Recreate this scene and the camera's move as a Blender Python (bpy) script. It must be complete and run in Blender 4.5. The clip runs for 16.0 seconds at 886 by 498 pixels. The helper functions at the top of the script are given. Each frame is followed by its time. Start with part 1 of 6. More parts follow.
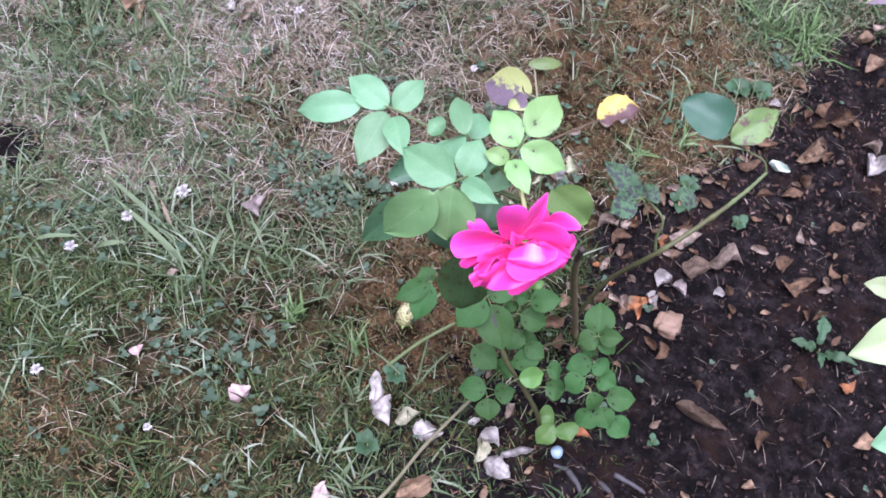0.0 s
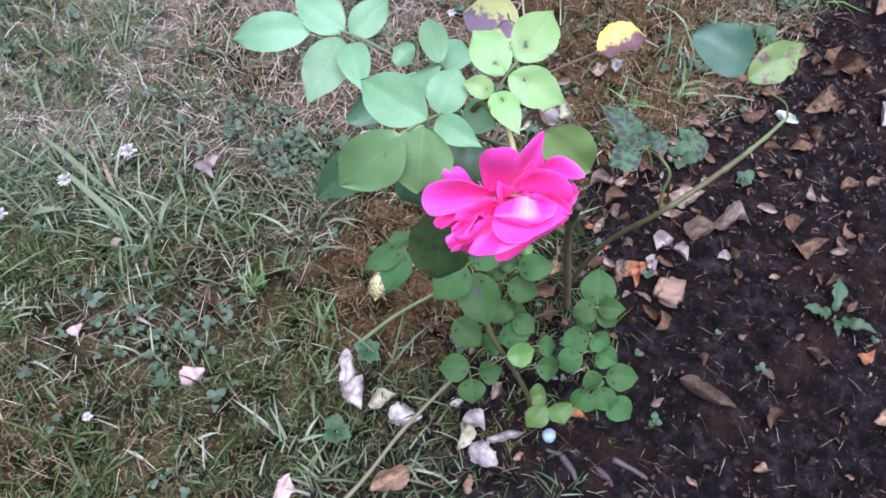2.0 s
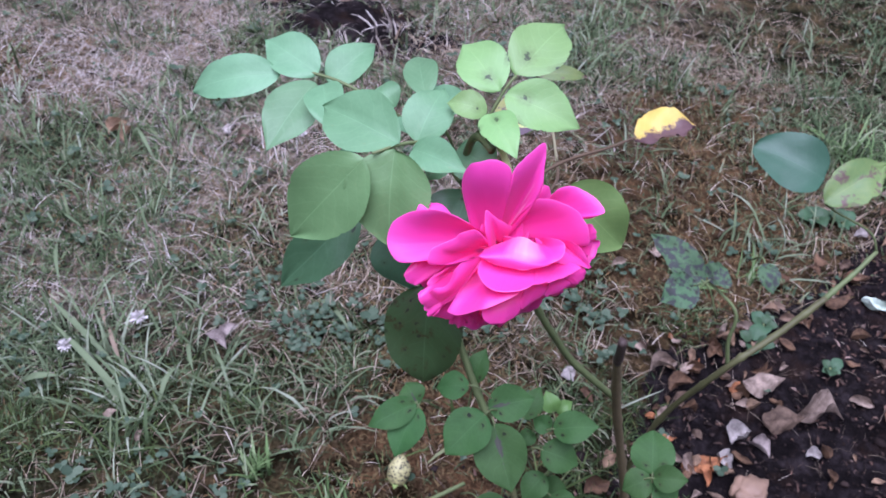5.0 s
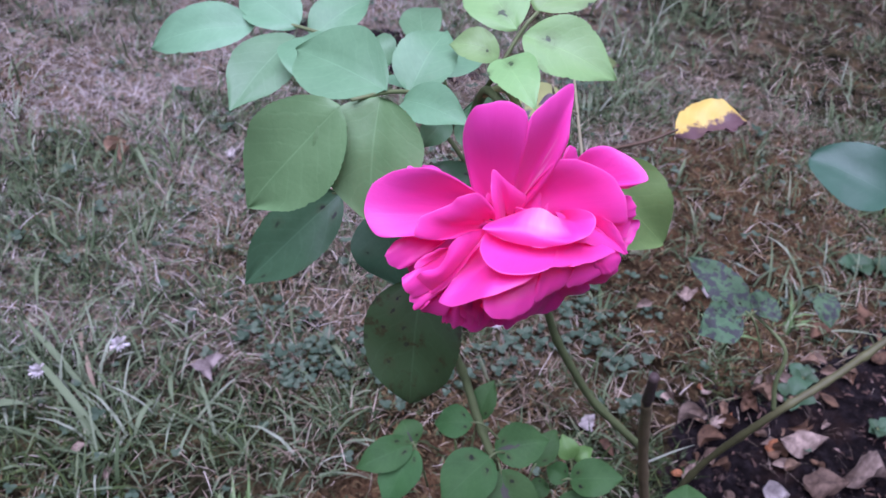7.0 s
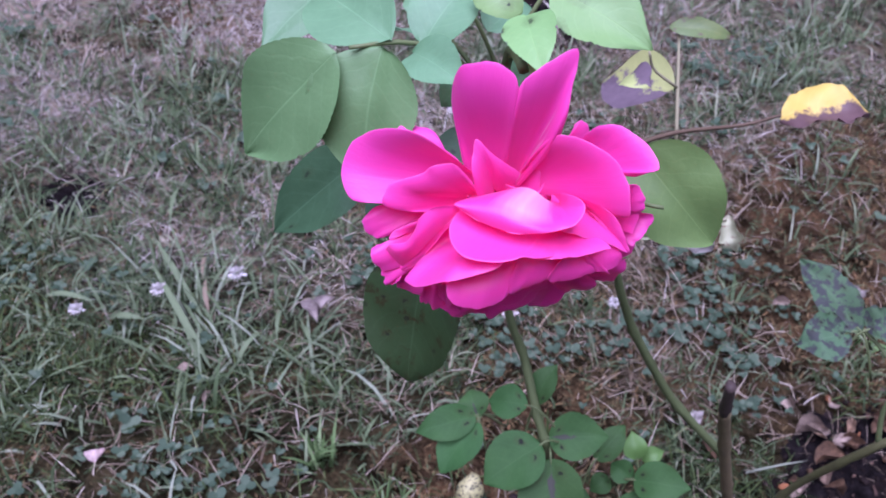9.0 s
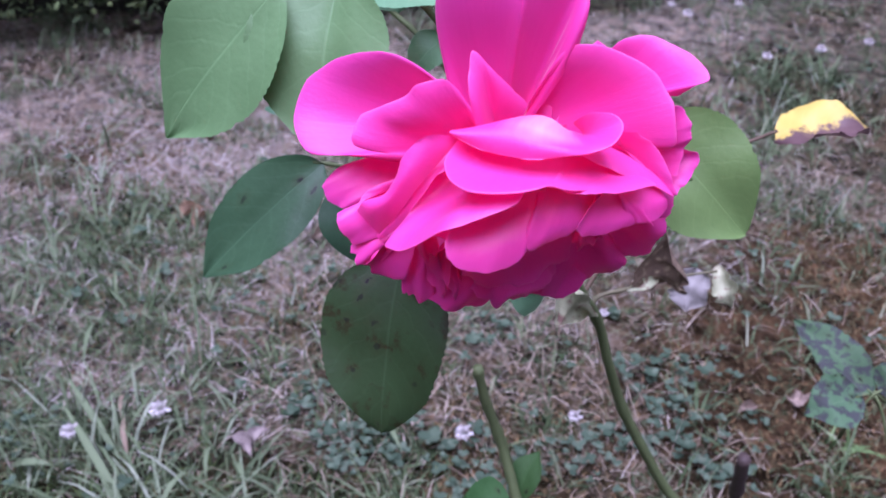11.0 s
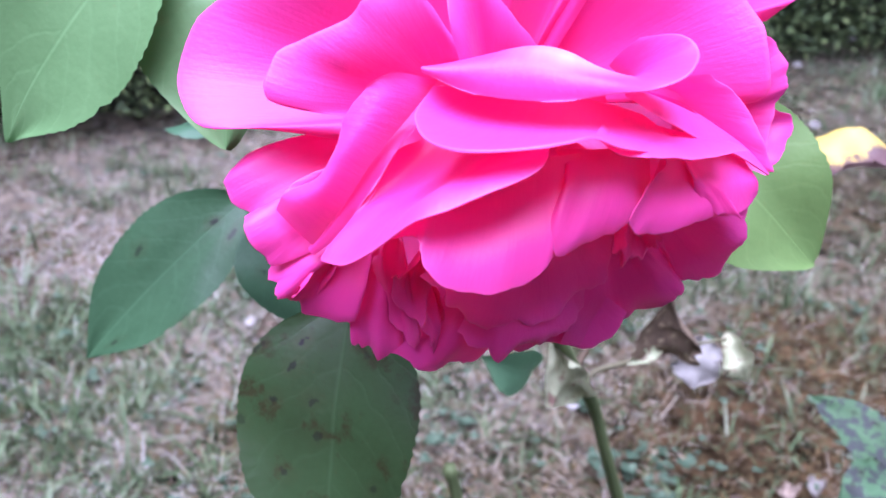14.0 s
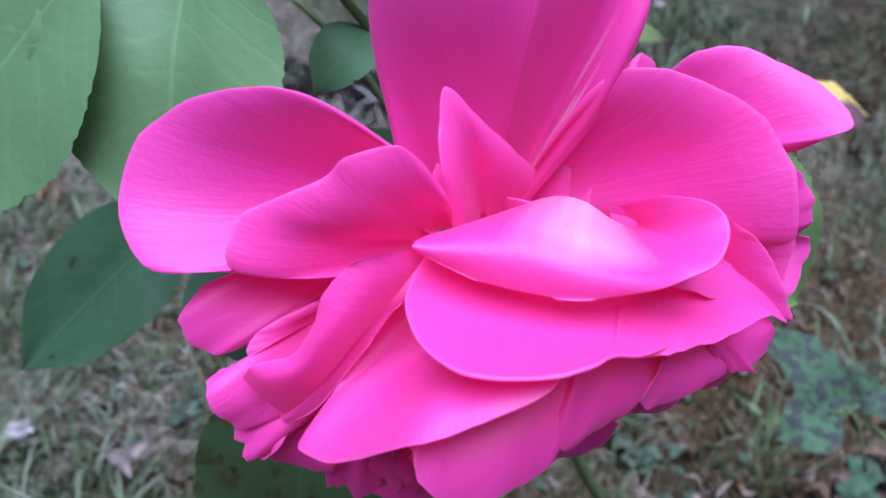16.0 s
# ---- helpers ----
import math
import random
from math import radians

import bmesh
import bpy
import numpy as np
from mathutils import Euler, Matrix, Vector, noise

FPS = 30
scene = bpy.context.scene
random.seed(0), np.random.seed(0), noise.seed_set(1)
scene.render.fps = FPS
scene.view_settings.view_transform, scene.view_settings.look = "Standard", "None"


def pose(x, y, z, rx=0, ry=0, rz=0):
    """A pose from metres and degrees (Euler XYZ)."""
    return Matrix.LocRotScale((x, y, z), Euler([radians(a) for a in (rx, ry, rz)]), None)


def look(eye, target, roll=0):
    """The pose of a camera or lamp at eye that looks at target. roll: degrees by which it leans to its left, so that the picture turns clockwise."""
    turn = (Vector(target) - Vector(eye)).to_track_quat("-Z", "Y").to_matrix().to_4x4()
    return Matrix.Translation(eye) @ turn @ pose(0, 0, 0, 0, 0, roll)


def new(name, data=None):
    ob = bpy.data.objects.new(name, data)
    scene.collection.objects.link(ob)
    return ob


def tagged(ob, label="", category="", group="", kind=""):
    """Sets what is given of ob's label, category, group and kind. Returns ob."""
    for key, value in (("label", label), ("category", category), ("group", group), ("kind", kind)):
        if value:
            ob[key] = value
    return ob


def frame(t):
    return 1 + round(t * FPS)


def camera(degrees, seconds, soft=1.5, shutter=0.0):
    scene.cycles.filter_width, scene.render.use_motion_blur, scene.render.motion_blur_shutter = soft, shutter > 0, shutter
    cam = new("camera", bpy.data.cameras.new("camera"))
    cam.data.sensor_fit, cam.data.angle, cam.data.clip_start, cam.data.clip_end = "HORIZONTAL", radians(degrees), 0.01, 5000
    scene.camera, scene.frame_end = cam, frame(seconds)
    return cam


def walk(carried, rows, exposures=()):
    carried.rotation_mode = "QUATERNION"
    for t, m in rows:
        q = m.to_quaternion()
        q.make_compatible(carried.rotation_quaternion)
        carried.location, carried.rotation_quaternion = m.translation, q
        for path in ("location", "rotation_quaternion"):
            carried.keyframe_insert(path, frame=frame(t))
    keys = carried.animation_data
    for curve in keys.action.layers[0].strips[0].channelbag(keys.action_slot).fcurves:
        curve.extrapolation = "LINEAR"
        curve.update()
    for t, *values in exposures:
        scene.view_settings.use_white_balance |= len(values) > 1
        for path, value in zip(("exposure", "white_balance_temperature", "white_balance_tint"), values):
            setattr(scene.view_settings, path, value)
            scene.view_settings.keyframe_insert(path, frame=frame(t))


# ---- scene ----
cam = camera(50.6, 16.0, soft=1.6, shutter=0.35)
PATH = [
    (0, (0.729, 0.782, 1.312), (0.397, 1.858, -0.341), 9.5),
    (0.5, (0.726, 0.809, 1.279), (0.432, 1.863, -0.395), 9.0),
    (1, (0.715, 0.828, 1.255), (0.438, 1.864, -0.433), 9.0),
    (1.5, (0.711, 0.849, 1.217), (0.442, 1.869, -0.482), 10.2),
    (2, (0.714, 0.862, 1.181), (0.443, 1.903, -0.505), 10.8),
    (2.5, (0.727, 0.858, 1.137), (0.398, 1.96, -0.499), 9.5),
    (3, (0.731, 0.868, 1.115), (0.325, 2.036, -0.457), 7.4),
    (3.5, (0.746, 0.877, 1.083), (0.274, 2.11, -0.42), 5.1),
    (4, (0.756, 0.881, 1.053), (0.221, 2.169, -0.381), 3.6),
    (4.5, (0.774, 0.879, 1.027), (0.211, 2.201, -0.364), 3.8),
    (4.7, (0.775, 0.887, 1.013), (0.181, 2.212, -0.363), 3.8),
    (6.8, (0.766, 0.94, 0.902), (0.084, 2.351, -0.341), 5.1),
    (7, (0.762, 0.957, 0.897), (0.066, 2.345, -0.364), 4.8),
    (7.5, (0.787, 0.968, 0.904), (0.012, 2.277, -0.394), 4.9),
    (8, (0.8, 1.005, 0.897), (-0.101, 2.16, -0.465), 3.2),
    (8.2, (0.808, 1.013, 0.901), (-0.129, 2.131, -0.468), 2.7),
    (10.3, (0.782, 1.034, 0.819), (-0.202, 2.304, -0.371), 3.4),
    (10.5, (0.78, 1.037, 0.811), (-0.206, 2.357, -0.322), 2.7),
    (11, (0.773, 1.035, 0.787), (-0.206, 2.412, -0.283), 2.7),
    (11.5, (0.766, 1.038, 0.774), (-0.206, 2.466, -0.235), 2.5),
    (12, (0.76, 1.044, 0.768), (-0.223, 2.514, -0.167), 2.2),
    (12.5, (0.749, 1.055, 0.75), (-0.226, 2.544, -0.161), 2.3),
    (13, (0.743, 1.068, 0.74), (-0.224, 2.57, -0.158), 2.1),
    (13.5, (0.736, 1.082, 0.732), (-0.231, 2.59, -0.156), 2.3),
    (14, (0.731, 1.089, 0.727), (-0.229, 2.61, -0.147), 2.4),
    (14.5, (0.725, 1.099, 0.723), (-0.235, 2.622, -0.148), 2.6),
    (15, (0.711, 1.109, 0.727), (-0.208, 2.633, -0.185), 4.5),
    (15.5, (0.706, 1.12, 0.741), (-0.141, 2.632, -0.257), 5.0),
    (16, (0.702, 1.117, 0.759), (-0.04, 2.577, -0.389), 5.0),
]
walk(cam, [(t, look(eye, target, roll)) for t, eye, target, roll in PATH],
     exposures=[(0, 1.03, 5520, 29), (4, 0.74, 5380, 29), (7, 0.46, 5250, 42), (8, 0.49, 5220, 43), (10.5, 0.64, 5200, 45), (11, 0.68, 5200, 43), (12.5, 0.97, 5150, 36), (13, 1.2, 5150, 31), (13.5, 1.32, 5180, 32), (14, 1.35, 5200, 32), (14.5, 1.58, 5190, 25), (15, 1.58, 5180, 18), (15.5, 0.93, 5080, 19), (16, 0.42, 5000, 24)])

# ---- world and light: an overcast evening, soft light from the whole sky ----
world = bpy.data.worlds.new("evening_sky")
scene.world = world
world.use_nodes = True
wn = world.node_tree.nodes
sky = wn.new("ShaderNodeTexSky")
sky.sky_type = "NISHITA"
sky.sun_disc = False
sky.sun_elevation = radians(60)
sky.sun_rotation = radians(150)
sky.air_density, sky.dust_density, sky.ozone_density = 1.0, 1.5, 2.0
veil = wn.new("ShaderNodeHueSaturation")
veil.inputs["Saturation"].default_value = 0.30
world.node_tree.links.new(sky.outputs[0], veil.inputs["Color"])
world.node_tree.links.new(veil.outputs[0], wn["Background"].inputs[0])
wn["Background"].inputs[1].default_value = 0.050
sun_data = bpy.data.lights.new("sun", "SUN")
sun_data.energy, sun_data.angle, sun_data.color = 5.1, radians(58), (1.0, 0.97, 0.98)
sun = new("sun", sun_data)
sun.matrix_world = look((0.73, 0.15, 4.0), (0.6, 1.3, 0.0))

# ---- materials ----
def links(mat):
    nt = mat.node_tree
    return nt, nt.nodes, nt.links


def node(nt, kind, **values):
    n = nt.nodes.new(kind)
    for key, value in values.items():
        n.inputs[key.replace("_", " ")].default_value = value
    return n


def ramp(nt, stops):
    n = nt.nodes.new("ShaderNodeValToRGB")
    while len(n.color_ramp.elements) < len(stops):
        n.color_ramp.elements.new(0.5)
    for e, (p, c) in zip(n.color_ramp.elements, stops):
        e.position, e.color = p, (*c, 1)
    return n


def mixrgb(nt, fac, a, b, blend="MIX"):
    n = nt.nodes.new("ShaderNodeMix")
    n.data_type, n.blend_type = "RGBA", blend
    for sock, v in ((n.inputs[0], fac), (n.inputs[6], a), (n.inputs[7], b)):
        if isinstance(v, bpy.types.NodeSocket):
            nt.links.new(v, sock)
        elif isinstance(v, tuple):
            sock.default_value = (*v, 1)
        else:
            sock.default_value = v
    return n.outputs[2]


def maths(nt, op, a, b=0.0, c=0.0):
    n = nt.nodes.new("ShaderNodeMath")
    n.operation = op
    for sock, v in zip(n.inputs, (a, b, c)):
        if isinstance(v, bpy.types.NodeSocket):
            nt.links.new(v, sock)
        else:
            sock.default_value = v
    return n.outputs[0]


def material(name, rough=0.6, spec=0.3):
    mat = bpy.data.materials.new(name)
    mat.use_nodes = True
    p = mat.node_tree.nodes["Principled BSDF"]
    p.inputs["Roughness"].default_value = rough
    p.inputs["Specular IOR Level"].default_value = spec
    return mat, mat.node_tree, p


def noise_tex(nt, scale, detail=4.0, vec=None, rough=0.55):
    n = node(nt, "ShaderNodeTexNoise", Scale=scale, Detail=detail, Roughness=rough)
    if vec is None:
        vec = nt.nodes.new("ShaderNodeTexCoord").outputs["Object"]
    nt.links.new(vec, n.inputs["Vector"])
    return n.outputs[0]


def bump(nt, p, height, strength, distance):
    n = node(nt, "ShaderNodeBump", Strength=strength, Distance=distance)
    nt.links.new(height, n.inputs["Height"])
    nt.links.new(n.outputs[0], p.inputs["Normal"])
    return n.outputs[0]


def translucent(mat, p, colour, share, normal=None):
    """Lets part of the light through a thin leaf or petal."""
    nt = mat.node_tree
    t = nt.nodes.new("ShaderNodeBsdfTranslucent")
    nt.links.new(colour, t.inputs[0])
    m = nt.nodes.new("ShaderNodeMixShader")
    m.inputs[0].default_value = share
    nt.links.new(p.outputs[0], m.inputs[1])
    nt.links.new(t.outputs[0], m.inputs[2])
    nt.links.new(m.outputs[0], nt.nodes["Material Output"].inputs[0])


def leaf_material(name, pale, deep, blotch=None, amount=0.0, second=None, mirror=False, rib_stain=None, rough=0.5, through_share=0.25, scale=60.0, spots=0.0, spot_share=0.6, spec=0.4):
    """Leaf blade: veins from the blade's own coordinates, mottling, and spots where the leaf is sick."""
    mat, nt, p = material(name, rough, spec)
    uv = nt.nodes.new("ShaderNodeUVMap")
    sep = nt.nodes.new("ShaderNodeSeparateXYZ")
    nt.links.new(uv.outputs[0], sep.inputs[0])
    u = maths(nt, "ABSOLUTE", maths(nt, "SUBTRACT", sep.outputs[0], 0.5))
    v = sep.outputs[1]
    rib = maths(nt, "MAXIMUM", maths(nt, "SUBTRACT", 1.0, maths(nt, "MULTIPLY", u, 60.0)), 0.0)
    bent = maths(nt, "MULTIPLY", noise_tex(nt, 55.0, 3.0), 1.6)
    lat = maths(nt, "FRACT", maths(nt, "SUBTRACT", maths(nt, "ADD", maths(nt, "MULTIPLY", v, 7.0), bent), maths(nt, "MULTIPLY", maths(nt, "POWER", u, 1.3), 5.0)))
    lat = maths(nt, "SUBTRACT", 1.0, maths(nt, "MULTIPLY", maths(nt, "ABSOLUTE", maths(nt, "SUBTRACT", lat, 0.5)), 9.0))
    lat = maths(nt, "MAXIMUM", lat, 0.0)
    vein = maths(nt, "MAXIMUM", rib, maths(nt, "MULTIPLY", lat, 0.3))
    big, fine = noise_tex(nt, scale), noise_tex(nt, scale * 8)
    fac = maths(nt, "ADD", maths(nt, "MULTIPLY", big, 0.9), maths(nt, "MULTIPLY", fine, 0.25))
    fac = maths(nt, "SUBTRACT", fac, 0.08)
    col = mixrgb(nt, fac, deep, pale)
    info = nt.nodes.new("ShaderNodeObjectInfo")
    hsv = nt.nodes.new("ShaderNodeHueSaturation")
    nt.links.new(maths(nt, "ADD", maths(nt, "MULTIPLY", info.outputs["Random"], 0.3), 0.85), hsv.inputs["Value"])
    nt.links.new(maths(nt, "ADD", maths(nt, "MULTIPLY", info.outputs["Random"], 0.025), 0.4875), hsv.inputs["Hue"])
    nt.links.new(col, hsv.inputs["Color"])
    col = hsv.outputs[0]
    col = mixrgb(nt, maths(nt, "MULTIPLY", vein, 0.15), col, tuple(min(1, c * 1.7 + 0.04) for c in pale))
    if second:
        part_of = ramp(nt, [(0.48, (0, 0, 0)), (0.58, (1, 1, 1))])
        side = maths(nt, "SUBTRACT", 1.0, sep.outputs[0]) if mirror else sep.outputs[0]
        across = maths(nt, "ADD", maths(nt, "MULTIPLY", side, 0.75), maths(nt, "MULTIPLY", v, 0.28))
        across = maths(nt, "ADD", across, 0.06)
        where = maths(nt, "ADD", across, maths(nt, "MULTIPLY", maths(nt, "SUBTRACT", noise_tex(nt, scale * 3, 7, rough=0.7), 0.5), 0.9))
        nt.links.new(where, part_of.inputs[0])
        withered = mixrgb(nt, noise_tex(nt, scale * 5, 5), second, tuple(min(1, c * 1.7) for c in second))
        col = mixrgb(nt, part_of.outputs[0], col, withered)
    if rib_stain:
        near_rib = maths(nt, "ADD", maths(nt, "MULTIPLY", u, 6.5), maths(nt, "MULTIPLY", maths(nt, "ABSOLUTE", maths(nt, "SUBTRACT", v, 0.28)), 1.5))
        near_rib = maths(nt, "ADD", near_rib, maths(nt, "MULTIPLY", maths(nt, "SUBTRACT", noise_tex(nt, scale * 2.5, 5), 0.5), 1.3))
        near_rib = maths(nt, "ADD", near_rib, maths(nt, "MULTIPLY", info.outputs["Random"], 0.2))
        stain = ramp(nt, [(0.36, (1, 1, 1)), (0.52, (0, 0, 0))])
        nt.links.new(near_rib, stain.inputs[0])
        col = mixrgb(nt, maths(nt, "MULTIPLY", stain.outputs[0], 0.75), col, rib_stain)
    if blotch:
        cut = ramp(nt, [(max(0.0, 1 - amount - 0.05), (0, 0, 0)), (1 - amount + 0.03, (1, 1, 1))])
        nt.links.new(noise_tex(nt, scale * 2.6, 6.0, rough=0.62), cut.inputs[0])
        col = mixrgb(nt, cut.outputs[0], col, blotch)
    if spots:
        cells = node(nt, "ShaderNodeTexVoronoi", Scale=spots, Randomness=1.0)
        cells.voronoi_dimensions = "2D"
        laid = nt.nodes.new("ShaderNodeMapping")
        laid.inputs["Scale"].default_value = (0.75, 1.0, 1)
        nt.links.new(uv.outputs[0], laid.inputs[0])
        nt.links.new(laid.outputs[0], cells.inputs["Vector"])
        dot = maths(nt, "ADD", cells.outputs["Distance"], maths(nt, "MULTIPLY", maths(nt, "SUBTRACT", noise_tex(nt, 500.0, 3.0), 0.5), 0.45))
        near_dot = ramp(nt, [(0.07, (1, 1, 1)), (0.13, (0, 0, 0))])
        nt.links.new(dot, near_dot.inputs[0])
        halo = ramp(nt, [(0.12, (1, 1, 1)), (0.42, (0, 0, 0))])
        nt.links.new(dot, halo.inputs[0])
        tells = nt.nodes.new("ShaderNodeSeparateColor")
        nt.links.new(cells.outputs["Color"], tells.inputs[0])
        some = maths(nt, "MULTIPLY", maths(nt, "GREATER_THAN", tells.outputs[0], spot_share), maths(nt, "ADD", 0.35, maths(nt, "MULTIPLY", tells.outputs[1], 0.65)))
        col = mixrgb(nt, maths(nt, "MULTIPLY", maths(nt, "MULTIPLY", halo.outputs[0], some), 0.35), col, (0.055, 0.055, 0.02))
        col = mixrgb(nt, maths(nt, "MULTIPLY", near_dot.outputs[0], some), col, (0.012, 0.010, 0.012))
    nt.links.new(col, p.inputs["Base Color"])
    h = maths(nt, "ADD", maths(nt, "SUBTRACT", maths(nt, "MULTIPLY", big, 0.9), maths(nt, "MULTIPLY", vein, 0.3)), maths(nt, "MULTIPLY", fine, 0.25))
    bump(nt, p, h, 0.5, 0.0006)
    translucent(mat, p, col, through_share)
    return mat


green = leaf_material("rose_leaf_green", (0.180, 0.355, 0.178), (0.112, 0.245, 0.118))
full_green = leaf_material("rose_leaf_full", (0.165, 0.320, 0.128), (0.105, 0.230, 0.082))
# low leaves: deeper green with their shade mixed into it; spots and stains besides
shaded_green = leaf_material("rose_leaf_shaded", (0.062, 0.146, 0.042), (0.032, 0.086, 0.024), spots=3.6, spot_share=0.72, rough=0.6, spec=0.18)
shaded_stained = leaf_material("rose_leaf_shaded_stained", (0.066, 0.150, 0.044), (0.034, 0.090, 0.026), rib_stain=(0.070, 0.052, 0.062), spots=3.6, spot_share=0.75, rough=0.6, spec=0.18)
lime = leaf_material("rose_leaf_lime", (0.245, 0.425, 0.150), (0.180, 0.340, 0.118), spots=2.6, spot_share=0.86)
pale_leaf = leaf_material("rose_leaf_pale", (0.38, 0.46, 0.25), (0.28, 0.37, 0.17))
young_green = leaf_material("rose_leaf_young", (0.135, 0.255, 0.062), (0.085, 0.180, 0.044))
dark_green = leaf_material("rose_leaf_dark", (0.085, 0.185, 0.095), (0.05, 0.12, 0.058), spots=5.0, spot_share=0.82, rough=0.42)
plain_dark = leaf_material("rose_leaf_dark_plain", (0.050, 0.120, 0.068), (0.032, 0.085, 0.046), rough=0.45)
aged_green = leaf_material("rose_leaf_aged", (0.048, 0.108, 0.038), (0.034, 0.062, 0.020), (0.036, 0.040, 0.014), 0.40, spots=6.5, scale=42, rough=0.42)
spotted = leaf_material("rose_leaf_spotted", (0.098, 0.170, 0.088), (0.055, 0.115, 0.056), (0.055, 0.062, 0.060), 0.47, scale=55, spots=5.0, spot_share=0.6, rough=0.6, spec=0.15)
spotted_yellow = leaf_material("rose_leaf_spotted_yellow", (0.50, 0.53, 0.20), (0.33, 0.41, 0.15), second=(0.12, 0.09, 0.11), mirror=True, scale=50)
mottled = leaf_material("rose_leaf_mottled", (0.22, 0.28, 0.080), (0.085, 0.175, 0.065), blotch=(0.125, 0.085, 0.07), amount=0.40, scale=26)
yellowed = leaf_material("rose_leaf_yellow", (0.74, 0.58, 0.13), (0.60, 0.47, 0.10), second=(0.10, 0.06, 0.06), scale=30)
leaf_olive = leaf_material("rose_leaf_olive", (0.18, 0.29, 0.085), (0.12, 0.21, 0.06), through_share=0.35)
dead_grey = leaf_material("leaf_dead_grey", (0.42, 0.40, 0.38), (0.25, 0.23, 0.22), rough=0.8)
dead_brown = leaf_material("leaf_dead_brown", (0.21, 0.145, 0.095), (0.075, 0.052, 0.042), (0.34, 0.27, 0.17), 0.40, rough=0.8, scale=90)
pale_bract = leaf_material("leaf_pale_bract", (0.58, 0.60, 0.40), (0.42, 0.47, 0.28), (0.25, 0.15, 0.12), 0.4)


def litter_material(name, a, b):
    mat, nt, p = material(name, 0.8, 0.2)
    mottle = ramp(nt, [(0.36, (0, 0, 0)), (0.62, (1, 1, 1))])
    nt.links.new(noise_tex(nt, 75, 7, rough=0.65), mottle.inputs[0])
    col = mixrgb(nt, mottle.outputs[0], tuple(0.75 * c for c in b), tuple(min(1, 1.12 * c) for c in a))
    uv = nt.nodes.new("ShaderNodeUVMap")
    sep = nt.nodes.new("ShaderNodeSeparateXYZ")
    nt.links.new(uv.outputs[0], sep.inputs[0])
    off = maths(nt, "ABSOLUTE", maths(nt, "SUBTRACT", sep.outputs[0], 0.5))
    ribs = maths(nt, "FRACT", maths(nt, "SUBTRACT", maths(nt, "MULTIPLY", sep.outputs[1], 8.0), maths(nt, "MULTIPLY", off, 5.0)))
    vein = maths(nt, "MAXIMUM", maths(nt, "LESS_THAN", off, 0.02), maths(nt, "MULTIPLY", maths(nt, "LESS_THAN", ribs, 0.12), 0.5))
    col = mixrgb(nt, maths(nt, "MULTIPLY", vein, 0.3), col, tuple(0.5 * c for c in b))
    info = nt.nodes.new("ShaderNodeObjectInfo")
    hsv = nt.nodes.new("ShaderNodeHueSaturation")
    nt.links.new(maths(nt, "ADD", maths(nt, "MULTIPLY", info.outputs["Random"], 0.5), 0.75), hsv.inputs["Value"])
    nt.links.new(col, hsv.inputs["Color"])
    nt.links.new(hsv.outputs[0], p.inputs["Base Color"])
    bump(nt, p, maths(nt, "SUBTRACT", noise_tex(nt, 300), maths(nt, "MULTIPLY", vein, 0.3)), 0.7, 0.0012)
    translucent(mat, p, hsv.outputs[0], 0.15)
    return mat


